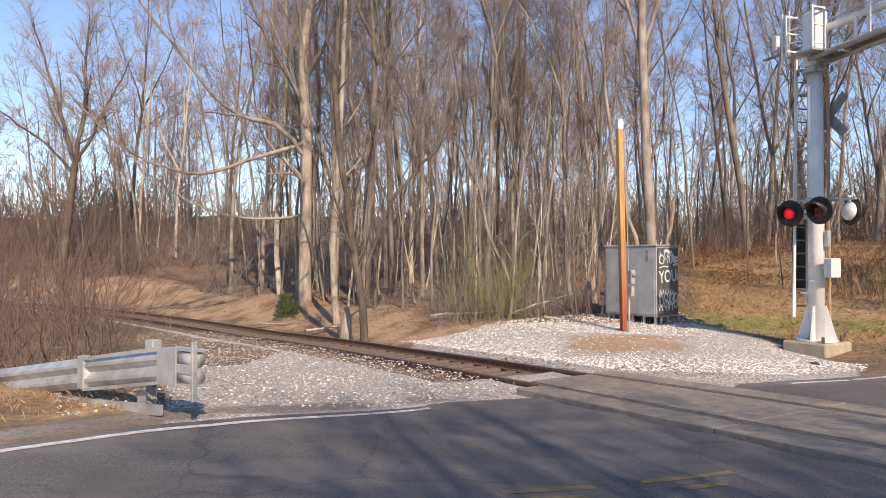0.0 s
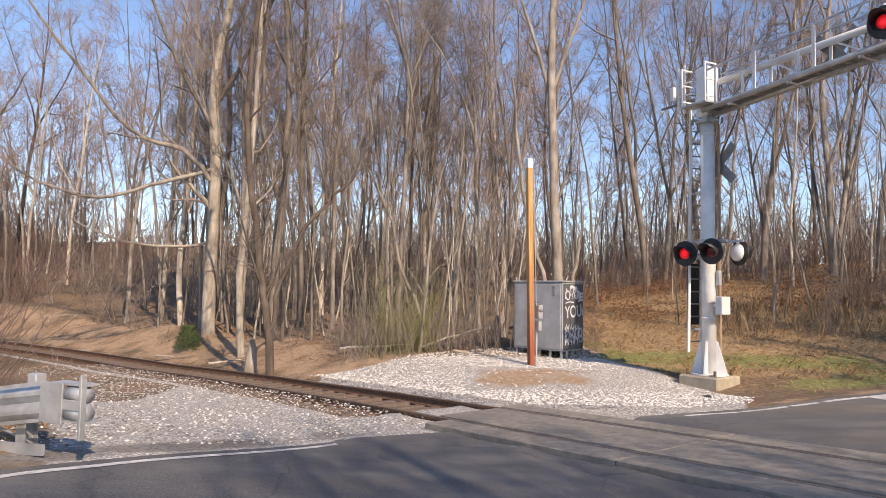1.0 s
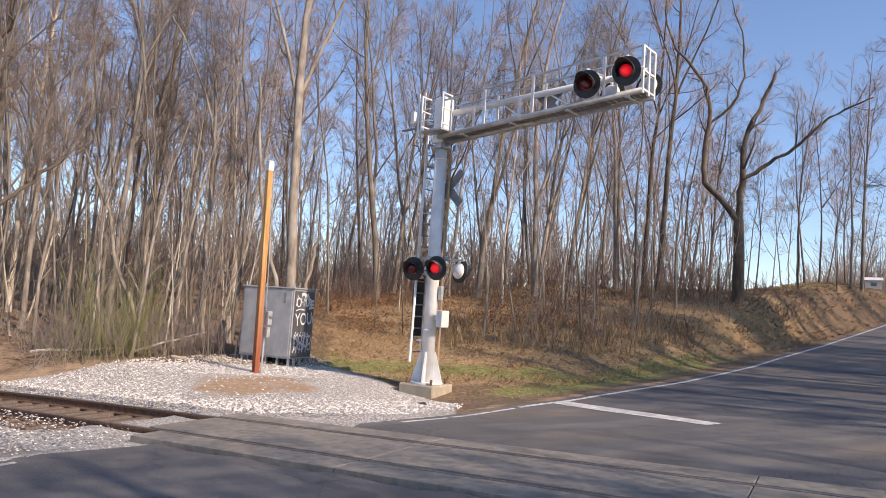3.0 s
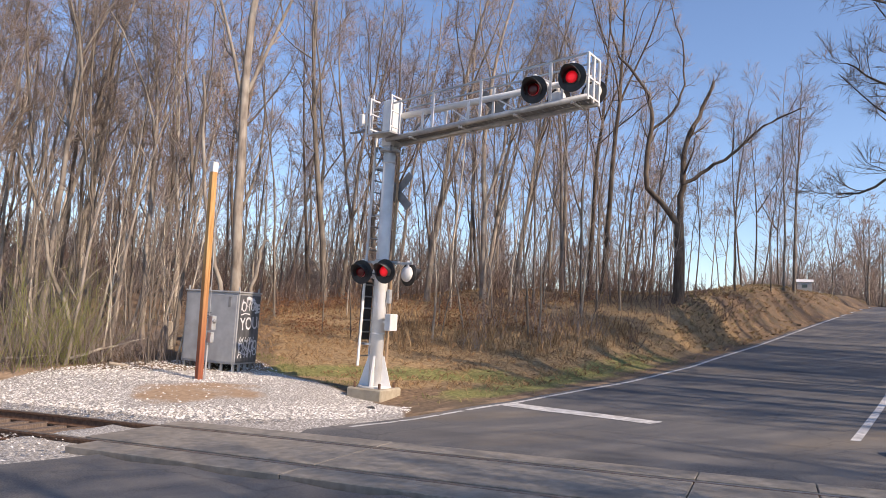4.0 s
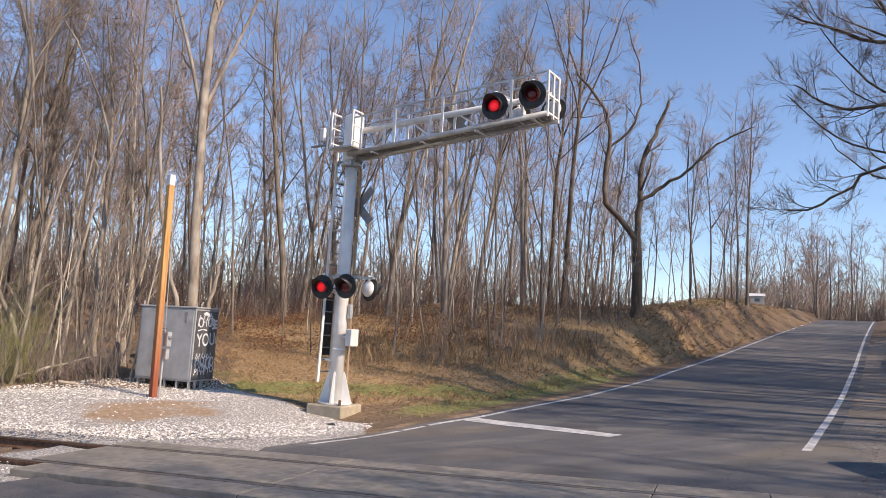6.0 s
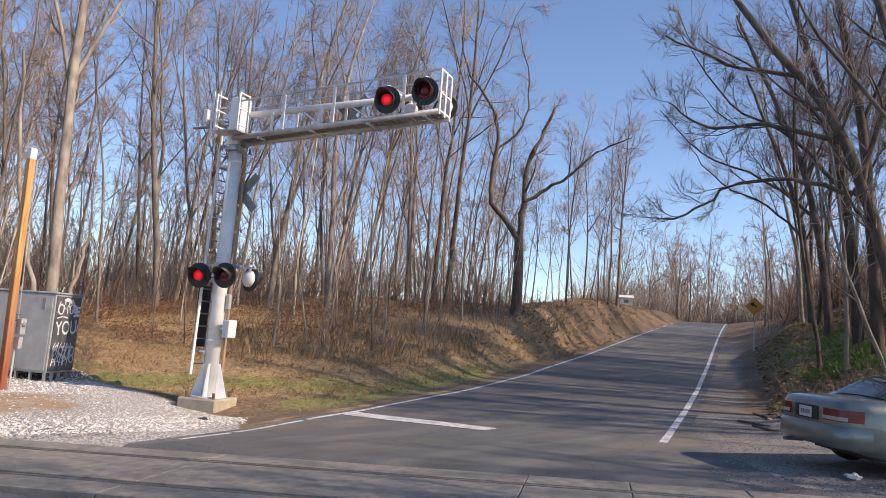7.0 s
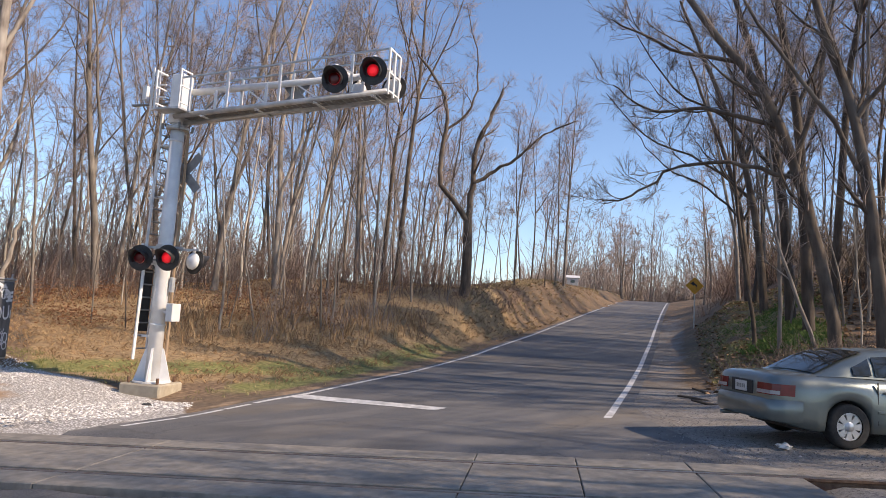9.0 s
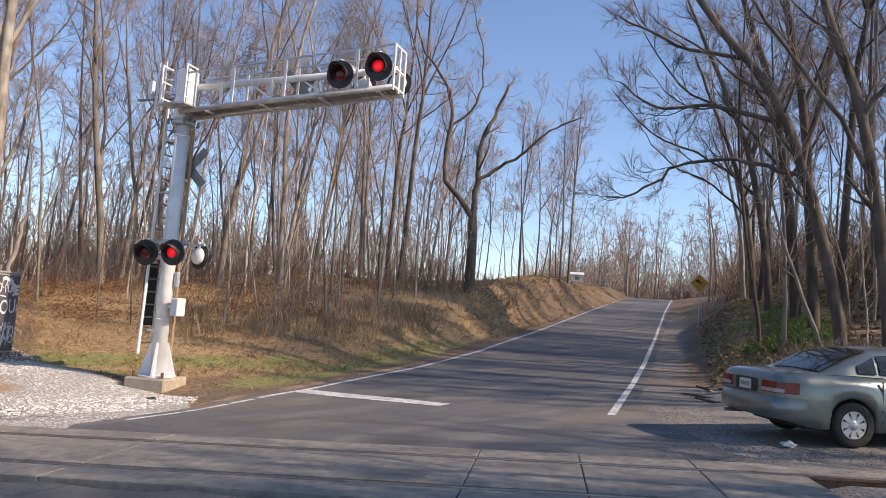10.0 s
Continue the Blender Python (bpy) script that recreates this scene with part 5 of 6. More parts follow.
    for x in (-0.62, -0.42):
        bm = bmesh.new()
        bar(bm, (x, -0.3, 6.3), (x, -0.3, 7.5), 0.045, 0.03)
        part("grab_rail", bm, WHITE, sig)
        for z in (6.45, 6.75, 7.05, 7.3):
            bm = bmesh.new()
            bar(bm, (x, -0.3, z), (x + 0.2, -0.28, z), 0.03, 0.03)
            part("grab_bar", bm, WHITE, sig)
    bm = bmesh.new()
    box(bm, -1.35, -0.16, 6.62, -0.3, -0.08, 6.66)
    part("side_bracket", bm, STEEL_BACK, sig)
    bm = bmesh.new()
    box(bm, -1.02, -0.2, 6.75, -0.88, -0.1, 7.1, bevel=0.01)
    part("antenna_box", bm, WHITE, sig)
    for x in (-0.26, 0.26):
        for y in (-0.26, 0.26):
            bm = bmesh.new()
            rod(bm, (x * 0.9, y * 0.9, 5.98), (x * 0.9, y * 0.9, 6.12), 0.03, seg=8)
            part("bolt", bm, STEEL_BACK, sig)
    bm = bmesh.new()
    lathe(bm, [(0.17, 5.98), (0.27, 6.0), (0.27, 6.06), (0.17, 6.08)], 20)
    part("collar", bm, GALV, sig)
    # ladder
    for y in (-0.24, 0.16):
        bm = bmesh.new()
        bar(bm, (-0.40, y, 0.5), (-0.28, y, 6.5), 0.07, 0.03)
        part("ladder_stile", bm, WHITE, sig)
    for k in range(21):
        z = 0.75 + k * 0.3
        bm = bmesh.new()
        rod(bm, (-0.409 + z * 0.0175, -0.24, z), (-0.409 + z * 0.0175, 0.16, z), 0.018, seg=6)
        part("rung", bm, STEEL_BACK, sig)
    for z in (1.05, 2.75, 4.35, 5.6):
        bm = bmesh.new()
        bar(bm, (-0.44, -0.04, z), (-0.13, -0.04, z), 0.05, 0.05)
        bar(bm, (-0.44 + z * 0.0175, -0.25, z), (-0.44 + z * 0.0175, 0.17, z), 0.04, 0.04)
        part("ladder_bracket", bm, WHITE, sig)
    bm = bmesh.new()
    box(bm, -0.45, -0.23, 1.15, -0.43, 0.15, 2.62)
    part("climb_guard", bm, BLACK, sig, "black sheet guard over the ladder")
    # flashing lamps
    bm = bmesh.new()
    bar(bm, (-0.62, -0.2, 3.13), (0.72, -0.2, 3.13), 0.05, 0.05)
    bar(bm, (-0.55, 0.24, 3.13), (0.8, 0.24, 3.13), 0.05, 0.05)
    rod(bm, (0, 0, 3.05), (0, 0, 3.2), 0.21, seg=20)
    part("lamp_crossarm", bm, GALV, sig)
    lamp_head(sig, -0.40, -0.34, 2.86, 14, 4, 0)
    lamp_head(sig, 0.39, -0.34, 2.88, 8, 4, 1)
    lamp_head(sig, 0.62, 0.34, 2.86, 168, 4, 0)
    lamp_head(sig, -0.36, 0.34, 2.86, 180, 4, 1)
    bm = bmesh.new()
    for x in (4.46, 5.36):
        bar(bm, (x, -0.42, 7.15), (x, 0.42, 7.15), 0.05, 0.05)
        bar(bm, (x, -0.42, 7.15), (x + 0.3, -0.3, 7.0), 0.035, 0.035)
    part("lamp_bracket", bm, WHITE, sig)
    lamp_head(sig, 4.46, -0.48, 6.83, 8, 6, 0)
    lamp_head(sig, 5.36, -0.48, 6.95, 8, 6, 1)
    lamp_head(sig, 4.6, 0.42, 6.83, 180, 6, 0)
    lamp_head(sig, 5.45, 0.42, 6.86, 180, 6, 1)
    # crossbuck blades on the far side, seen from behind, on mast and arm
    for x, y, z in ((0.12, 0.24, 5.0), (3.0, 0.34, 6.85)):
        for k, a in enumerate((45, -45)):
            bm = bmesh.new()
            box(bm, -0.61, -0.004, -0.115, 0.61, 0.004, 0.115, bevel=0.002)
            b = part("crossbuck_blade", bm, STEEL_BACK, sig, "grey back of a crossbuck blade")
            b.matrix_basis = pose(x, y + k * 0.012, z, 0, a, 0)
    # boxes and conduit on the mast
    bm = bmesh.new()
    bar(bm, (0.1, 0, 1.63), (0.34, 0, 1.63), 0.06, 0.06)
    box(bm, 0.32, -0.15, 1.42, 0.52, 0.13, 1.84, bevel=0.015)
    part("junction_box", bm, WHITE, sig, "white junction box with grey back")
    bm = bmesh.new()
    box(bm, 0.19, 0.02, 2.1, 0.29, 0.12, 2.45, bevel=0.01)
    part("small_box", bm, GALV, sig)
    bm = bmesh.new()
    rod(bm, (0.2, 0.15, 0.05), (0.2, 0.15, 5.9), 0.035, seg=8)
    part("conduit", bm, simple("rusty_conduit", (0.30, 0.2, 0.12), (0.42, 0.3, 0.19), 5, 0.8), sig, "rusty brown conduit pipe")
    # footing
    foot = thing("concrete_footing", "square weathered concrete footing under the signal mast", "footing", Matrix.Translation((8.35, 15.15, -0.25)) @ Matrix.Rotation(radians(-60), 4, "Z"))
    bm = bmesh.new()
    box(bm, -0.5, -0.5, -0.75, 0.5, 0.5, -0.005, bevel=0.035)
    part("block", bm, CONCRETE, foot)
    for k in range(4):
        a = radians(45 + 90 * k)
        bm = bmesh.new()
        rod(bm, (0.5 * math.cos(a), 0.5 * math.sin(a), -0.03), (0.5 * math.cos(a), 0.5 * math.sin(a), 0.13), 0.035, seg=8)
        part("anchor_bolt", bm, RUST, foot)


build_signal()


# ---- cabinet, pole ----
def build_cabinet():
    zc = land_at(5.8, 19.3)
    cab = thing("relay_cabinet", "grey metal relay cabinet with graffiti on its dark door", "cabinet",
                Matrix.Translation((5.98, 19.0, zc + 0.05)) @ Matrix.Rotation(math.atan2(0.58, 0.81), 4, "Z"))
    # x runs along the painted end, y along the long side
    w, l, h0, h1 = 1.0, 1.85, 0.16, 2.16
    bm = bmesh.new()
    box(bm, 0, 0, h0, w, l, h1, bevel=0.015)
    part("body", bm, ALU, cab)
    bm = bmesh.new()
    box(bm, -0.03, -0.03, h1, w + 0.03, l + 0.03, h1 + 0.05, bevel=0.012)
    part("roof", bm, ALU, cab)
    dark = simple("dark_grey_door", (0.07, 0.072, 0.078), (0.15, 0.152, 0.16), 5, 0.45, 0.2, big=2.0, dirt=(0.05, 0.05, 0.052), stretch=(3, 3, 0.6))
    bm = bmesh.new()
    box(bm, 0.03, -0.025, h0 + 0.05, w - 0.03, -0.002, h1 - 0.05, bevel=0.006)
    door = part("door", bm, dark, cab, "dark grey door sprayed with white graffiti")
    bm = bmesh.new()
    rod(bm, (w - 0.1, -0.05, 1.2), (w - 0.1, -0.05, 1.4), 0.014, seg=8)
    part("handle", bm, GALV, door)
    bm = bmesh.new()
    box(bm, -0.02, 0.06, h0 + 0.06, -0.002, l - 0.06, h1 - 0.06, bevel=0.006)
    part("side_door", bm, ALU, cab)
    bm = bmesh.new()
    box(bm, -0.03, 0.26, 1.75, -0.021, 0.34, 2.05)
    part("latch", bm, STEEL_BACK, cab)
    for y0, z0, ww in ((0.9, 1.55, 0.3), (0.93, 1.47, 0.24), (0.95, 1.4, 0.2)):
        bm = bmesh.new()
        box(bm, -0.0235, y0, z0, -0.0205, y0 + ww, z0 + 0.022)
        part("lettering_bar", bm, dark, cab, "faded dark lettering bar")
    for x in (0.05, 0.31, 0.58, 0.84):
        for y in (0.06, l - 0.12):
            bm = bmesh.new()
            box(bm, x, y, -0.2, x + 0.06, y + 0.06, h0)
            part("leg", bm, GALV, cab)
    for y in (0.45, 0.85, 1.2):
        bm = bmesh.new()
        box(bm, 0.05, y, -0.2, 0.11, y + 0.06, h0)
        part("leg", bm, GALV, cab)
    for x, y in ((0.05, 0.05), (w - 0.05, 0.05), (0.05, l - 0.05), (w - 0.05, l - 0.05)):
        bm = bmesh.new()
        bar(bm, (x, y, h1 + 0.04), (x, y, h1 + 0.16), 0.05, 0.02)
        part("lifting_eye", bm, GALV, cab)
    # sprayed paint
    spray = simple("white_spray_paint", (0.52, 0.53, 0.55), (0.78, 0.78, 0.79), 14, 0.6)
    rnd = random.Random(5)
    def stroke(pts, width):
        bm = bmesh.new()
        vs = []
        for k, (x, z) in enumerate(pts):
            a, b = pts[max(k - 1, 0)], pts[min(k + 1, len(pts) - 1)]
            dx, dz = b[0] - a[0], b[1] - a[1]
            d = math.hypot(dx, dz) or 1
            ww = width * rnd.uniform(0.75, 1.25)
            vs.append((bm.verts.new((x - dz / d * ww, -0.0285, z + dx / d * ww)), bm.verts.new((x + dz / d * ww, -0.0285, z - dx / d * ww))))
        for (a, b), (c, d) in zip(vs, vs[1:]):
            bm.faces.new((a, b, d, c))
        part("graffiti_stroke", bm, spray, door, "white sprayed stroke")
    for row, n in ((1.84, 4), (0.78, 6), (0.5, 5)):
        for k in range(n):
            x = 0.1 + k * 0.72 / n
            stroke([(x, row - 0.16), (x + rnd.uniform(-0.02, 0.03), row), (x + 0.06, row + 0.15)], 0.014)
            stroke([(x + 0.01, row + rnd.uniform(-0.1, 0.1)), (x + 0.12, row + rnd.uniform(-0.1, 0.1))], 0.013)
    def loop(x, z, a, b, turn, width):
        stroke([(x + a * math.cos(6.6 * k / 14 + turn) , z + b * math.sin(6.6 * k / 14 + turn)) for k in range(15)], width)
    for x, z, a, b in ((0.2, 0.62, 0.09, 0.13), (0.4, 0.74, 0.08, 0.1), (0.42, 0.52, 0.1, 0.1), (0.66, 0.66, 0.09, 0.16), (0.84, 0.7, 0.07, 0.12), (0.84, 0.5, 0.08, 0.09), (0.22, 1.78, 0.1, 0.12), (0.62, 1.8, 0.08, 0.12)):
        loop(x, z, a, b, rnd.uniform(0, 6), 0.017)
    for z in (1.62, 1.72, 1.82):
        stroke([(0.72, z), (0.82, z + 0.02), (0.95, z + 0.03)], 0.03)
    stroke([(0.5, 0.36), (0.55, 0.6), (0.6, 0.92)], 0.02)
    stroke([(0.1, 1.55), (0.3, 1.6), (0.5, 1.57)], 0.016)
    stroke([(0.32, 2.0), (0.42, 2.04), (0.58, 1.98), (0.66, 2.02)], 0.05)
    stroke([(0.68, 1.9), (0.8, 1.84), (0.84, 1.72), (0.8, 1.62)], 0.05)
    txt = bpy.data.curves.new("sprayed_word", "FONT")
    txt.body, txt.size, txt.offset = "YOU", 0.38, 0.004
    tmp = bpy.data.objects.new("sprayed_word", txt)
    scene.collection.objects.link(tmp)
    me = bpy.data.meshes.new_from_object(tmp.evaluated_get(bpy.context.evaluated_depsgraph_get()))
    bpy.data.objects.remove(tmp)
    me.materials.append(spray)
    word = new("sprayed_word", me)
    word.parent = door
    word["label"] = "white sprayed word on the door"
    word.matrix_basis = pose(0.1, -0.029, 1.12, 90, -4, 0) @ Matrix.Diagonal((1, 1.3, 1, 1))


build_cabinet()


def build_pole():
    z = land_at(4.76, 17.88)
    pole = thing("timber_pole", "square orange-brown timber pole with meter boxes", "pole", Matrix.Translation((4.76, 17.88, z)) @ Matrix.Rotation(radians(20), 4, "Z"))
    m, nt, b = mat_nodes("stained_timber", 0.7)
    g = tex(nt, "ShaderNodeTexNoise", 5, 6, stretch=(4, 4, 0.25))
    tc, sx = nt.nodes.new("ShaderNodeTexCoord"), nt.nodes.new("ShaderNodeSeparateXYZ")
    nt.links.new(tc.outputs["Object"], sx.inputs[0])
    mr = nt.nodes.new("ShaderNodeMapRange")
    mr.inputs["From Min"].default_value, mr.inputs["From Max"].default_value = 0.6, 3.4
    nt.links.new(sx.outputs[2], mr.inputs[0])
    low = ramp(nt, g.outputs[0], [(0.3, (0.22, 0.06, 0.028)), (0.7, (0.36, 0.11, 0.05))]).outputs[0]
    high = ramp(nt, g.outputs[0], [(0.3, (0.46, 0.22, 0.06)), (0.7, (0.70, 0.44, 0.19))]).outputs[0]
    nt.links.new(mix(nt, low, high, mr.outputs[0]), b.inputs["Base Color"])
    bump(nt, b, g.outputs[0], 0.4, 0.01)
    bm = bmesh.new()
    box(bm, -0.075, -0.075, -0.4, 0.075, 0.075, 5.35, bevel=0.012)
    bmesh.ops.transform(bm, matrix=Matrix.Shear("XY", 4, (-0.022, 0.0)), verts=bm.verts)
    part("post", bm, m, pole)
    bm = bmesh.new()
    box(bm, -0.08 - 0.118, -0.08, 5.33, 0.08 - 0.118, 0.08, 5.6, bevel=0.01)
    part("cap", bm, WHITE, pole, "white cap over pole top")
    for z0, z1, ww in ((1.25, 1.62, 0.13), (0.93, 1.2, 0.1)):
        bm = bmesh.new()
        box(bm, 0.09, -0.22, z0, 0.09 + ww, -0.04, z1, bevel=0.012)
        part("meter_box", bm, GALV, pole, "light grey meter box")
    bm = bmesh.new()
    lathe(bm, [(0.0, 0.05), (0.045, 0.045), (0.055, 0.0)], 14, Matrix.Translation((0.15, -0.22, 1.48)) @ Matrix.Rotation(radians(90), 4, "X"))
    part("meter", bm, STEEL_BACK, pole, smooth_faces=True)
    bm = bmesh.new()
    rod(bm, (0.115, -0.08, -0.3), (0.115, -0.08, 0.95), 0.028, seg=8)
    part("conduit", bm, GALV, pole)
    bm = bmesh.new()
    rod(bm, (0.085, -0.1, 1.6), (-0.03, -0.1, 5.3), 0.012, seg=6)
    part("cable", bm, GALV, pole)


build_pole()


FRESH_DARK = simple("juniper_green", (0.03, 0.05, 0.018), (0.07, 0.10, 0.03), 6, 0.85)


def build_small_yard():
    # white marker stake in the brush, broken white stump by the rails, cable on the stones
    x, y, z = place(12.58, 25)
    st = thing("marker_stake", "short white-topped wooden stake in brush", "stake", pose(x, y, z, 0, -5, 0))
    bm = bmesh.new()
    box(bm, -0.09, -0.05, -0.2, 0.09, 0.05, 0.9, bevel=0.03)
    part("stake", bm, BARK_PALE, st)
    x, y, z = place(-13.0, 28.5)
    ev = thing("evergreen_bush", "small dark green juniper bush on the cutting", "bush", pose(x, y, z))
    t = Tubes()
    rnd = random.Random(8)
    for k in range(900):
        a, h = rnd.uniform(0, 6.28), rnd.uniform(0.02, 0.95)
        r = 0.55 * math.sqrt(rnd.uniform(0, 1)) * (1.05 - h * 0.8)
        p = Vector((math.cos(a) * r, math.sin(a) * r, h))
        t.spike(p, p + Vector((math.cos(a) * 0.12 + rnd.gauss(0, 0.05), math.sin(a) * 0.12 + rnd.gauss(0, 0.05), 0.1)), 0.02)
    o = new("foliage", t.mesh("foliage", FRESH_DARK))
    o.parent = ev
    x, y, z = place(-8.2, 22)
    sp = thing("stump", "broken pale tree stump beside the track", "stump", pose(x, y, z))
    t = Tubes()
    t.add([Vector((0, 0, -0.2)), Vector((0, 0, 0.25)), Vector((0.03, 0, 0.7)), Vector((0.02, 0, 0.95))], 0.24, 0.08, 9)
    o = new("wood", t.mesh("wood", BARK_PALE))
    o.parent = sp
    rnd = random.Random(3)
    for k, (az, r, lng) in enumerate(((-14, 27.5, 1.6), (-10, 24.5, 1.3), (8.5, 21.5, 2.2), (10.0, 21.2, 1.6), (2, 21.6, 2.4))):
        x, y, z = place(az, r)
        lg = thing("fallen_branch", "pale fallen branch on leaf litter", "branch", pose(x, y, z + 0.06, 0, 0, rnd.uniform(-40, 40)), "fallen branches")
        t = Tubes()
        t.add(wander(rnd, (-lng / 2, 0, 0), (1, 0.1, 0.12), lng, 5, 0.12, 0.0), 0.05, 0.015, 6)
        o = new("wood", t.mesh("wood", BARK_PALE))
        o.parent = lg
    x, y, z = 7.35, 13.4, land_at(7.35, 13.4)
    rk = thing("dark_rag", "dark scrap lying on white stone", "scrap", pose(x, y, z))
    bm = bmesh.new()
    bmesh.ops.create_icosphere(bm, subdivisions=2, radius=0.14)
    for v in bm.verts:
        v.co *= 0.8 + 0.4 * noise.noise(v.co * 9)
        v.co.z = max(v.co.z * 0.5, -0.02)
    part("scrap", bm, BLACK, rk)


build_small_yard()


# ---- guard rail ----
def build_guard_rail():
    end, post, far = Vector((-2.45, 6.84)), Vector((-3.22, 7.35)), Vector((-6.7, 9.68))
    d = (far - end).normalized()
    ang = math.atan2(d.y, d.x)
    z = land_at(*post)
    gr = thing("guard_rail", "weathered galvanised steel guard rail with blunt end", "guard rail", Matrix.Translation((end.x, end.y, z)) @ Matrix.Rotation(ang, 4, "Z"))
    # x runs away from the blunt end; the road side is +y
    L = (far - end).length
    prof = [(0.0, 0.74), (0.03, 0.70), (0.075, 0.665), (0.075, 0.63), (0.02, 0.585), (0.0, 0.56), (0.02, 0.535), (0.075, 0.49), (0.075, 0.455), (0.03, 0.40), (0.0, 0.37)]
    for x0, x1 in ((0.5, 2.12), (2.12, L + 1.6)):
        bm = bmesh.new()
        rows = []
        for x in (x0, x1):
            off = 0.006 if x0 < 1 else 0.0
            dip = -0.155 * max(0, x - 0.6)
            rows.append([bm.verts.new((x, y + off, zz + dip)) for y, zz in prof] + [bm.verts.new((x, y + off - 0.008, zz + dip)) for y, zz in prof[::-1]])
        n = len(rows[0])
        for k in range(n):
            bm.faces.new((rows[0][k], rows[0][(k + 1) % n], rows[1][(k + 1) % n], rows[1][k]))
        bmesh.ops.recalc_face_normals(bm, faces=bm.faces)
        part("beam", bm, GALV, gr, "corrugated steel beam")
    bm = bmesh.new()
    box(bm, 2.04, -0.01, 0.14, 2.18, 0.095, 0.53, bevel=0.01)
    part("splice_plate", bm, GALV, gr)
    bm = bmesh.new()
    box(bm, 0.27, 0.08, 0.36, 0.6, 0.1, 0.75, bevel=0.004)
    part("end_sleeve", bm, GALV, gr, "smooth grey steel end sleeve")
    for z0 in (0.47, 0.645):
        bm = bmesh.new()
        rod(bm, (0.03, 0.0, z0), (0.28, 0.0, z0), 0.08, 0.083, 14)
        part("end_roll", bm, GALV, gr, smooth_faces=True)
    bm = bmesh.new()
    box(bm, -0.02, 0.05, 0.24, 0.02, 0.11, 0.84, bevel=0.006)
    part("end_plate", bm, GALV, gr, "upright steel end plate")
    for z0 in (0.385, 0.73):
        bm = bmesh.new()
        box(bm, 0.0, -0.1, z0, 0.5, 0.06, z0 + 0.015)
        part("end_flange", bm, GALV, gr)
    # edge angles along the last beam length, and the post stub behind it
    for z0 in (0.37, 0.73):
        bm = bmesh.new()
        bar(bm, (0.6, 0.085, z0), (2.06, 0.085, z0 - 0.155 * 1.46), 0.03, 0.035)
        part("edge_angle", bm, GALV, gr)
    bm = bmesh.new()
    box(bm, 0.95, -0.2, 0.5, 1.09, -0.08, 0.77, bevel=0.01)
    part("post_stub", bm, GALV, gr, "pale post stub behind the beam")
    bm = bmesh.new()
    box(bm, 0.02, 0.07, 0.5, 0.27, 0.09, 0.6, bevel=0.006)
    part("end_block", bm, GALV, gr)
    for x in (1.06,):
        bm = bmesh.new()
        for a0, a1, b0, b1 in ((-0.075, 0.075, -0.16, -0.15), (-0.075, 0.075, -0.03, -0.02), (-0.005, 0.005, -0.15, -0.03)):
            box(bm, x + a0, b0, -0.6, x + a1, b1, 0.66 - 0.06 * max(0, x - 1))
        part("post", bm, GALV, gr, "steel section post")
    bm = bmesh.new()
    box(bm, 0.98, -0.02, 0.3, 1.14, 0.02, 0.35)
    part("block", bm, RUST, gr)
    bm = bmesh.new()
    v = [bm.verts.new(p) for p in ((0.6, 0.02, 0.02), (L + 1.0, 0.02, -0.42), (L + 1.0, 0.02, -0.25), (0.6, 0.02, 0.13), (0.6, 0.05, 0.02), (L + 1.0, 0.05, -0.42), (L + 1.0, 0.05, -0.25), (0.6, 0.05, 0.13))]
    for f in ((0, 1, 2, 3), (4, 7, 6, 5), (0, 4, 5, 1), (3, 2, 6, 7), (0, 3, 7, 4), (1, 5, 6, 2)):
        bm.faces.new([v[k] for k in f])
    part("rub_rail", bm, GALV, gr, "low flat steel rub rail")
    bm = bmesh.new()
    rod(bm, (0.75, -0.05, 0.06), (1.9, -0.1, 0.24), 0.012, seg=6)
    part("anchor_cable", bm, GALV, gr)
    for x in (2.7, 2.85, 3.0):
        bm = bmesh.new()
        bmesh.ops.create_uvsphere(bm, u_segments=8, v_segments=6, radius=0.02, matrix=Matrix.Translation((x, 0.02, 0.53 - 0.15 * (x - 0.45))))
        part("bolt", bm, STEEL_BACK, gr)


build_guard_rail()


# ---- road sign ----
def build_sign():
    az, r = 71.78, 42
    x, y = r * math.sin(radians(az)), r * math.cos(radians(az))
    z = 1.62 + r * math.tan(radians(0.55))
    sg = thing("curve_warning_sign", "yellow diamond curve warning sign on steel post", "road sign", Matrix.Translation((x, y, z)) @ Matrix.Rotation(radians(-71), 4, "Z"))
    yellow = simple("yellow_sign", (0.56, 0.26, 0.015), (0.66, 0.33, 0.02), 3, 0.5)
    bm = bmesh.new()
    bar(bm, (0, 0.02, -0.8), (0, 0.02, 2.6), 0.06, 0.04)
    part("post", bm, GALV, sg)
    bm = bmesh.new()
    box(bm, -0.36, -0.006, -0.36, 0.36, 0.0, 0.36)
    b = part("plate", bm, yellow, sg)
    b.matrix_basis = pose(0, -0.005, 2.42, 0, 45, 0)
    bm = bmesh.new()
    pts = [(0.1, -0.26), (0.1, -0.05), (0.04, 0.06), (-0.08, 0.12)]
    for (a, c), (d, e) in zip(pts, pts[1:]):
        bar(bm, (a, -0.016, 2.42 + c), (d, -0.016, 2.42 + e), 0.005, 0.09)
    v = [bm.verts.new(p) for p in ((-0.05, -0.016, 2.42 + 0.25), (-0.05, -0.016, 2.42 - 0.01), (-0.25, -0.016, 2.42 + 0.13))]
    bm.faces.new(v)
    part("arrow", bm, BLACK, sg, "black bent arrow")


build_sign()


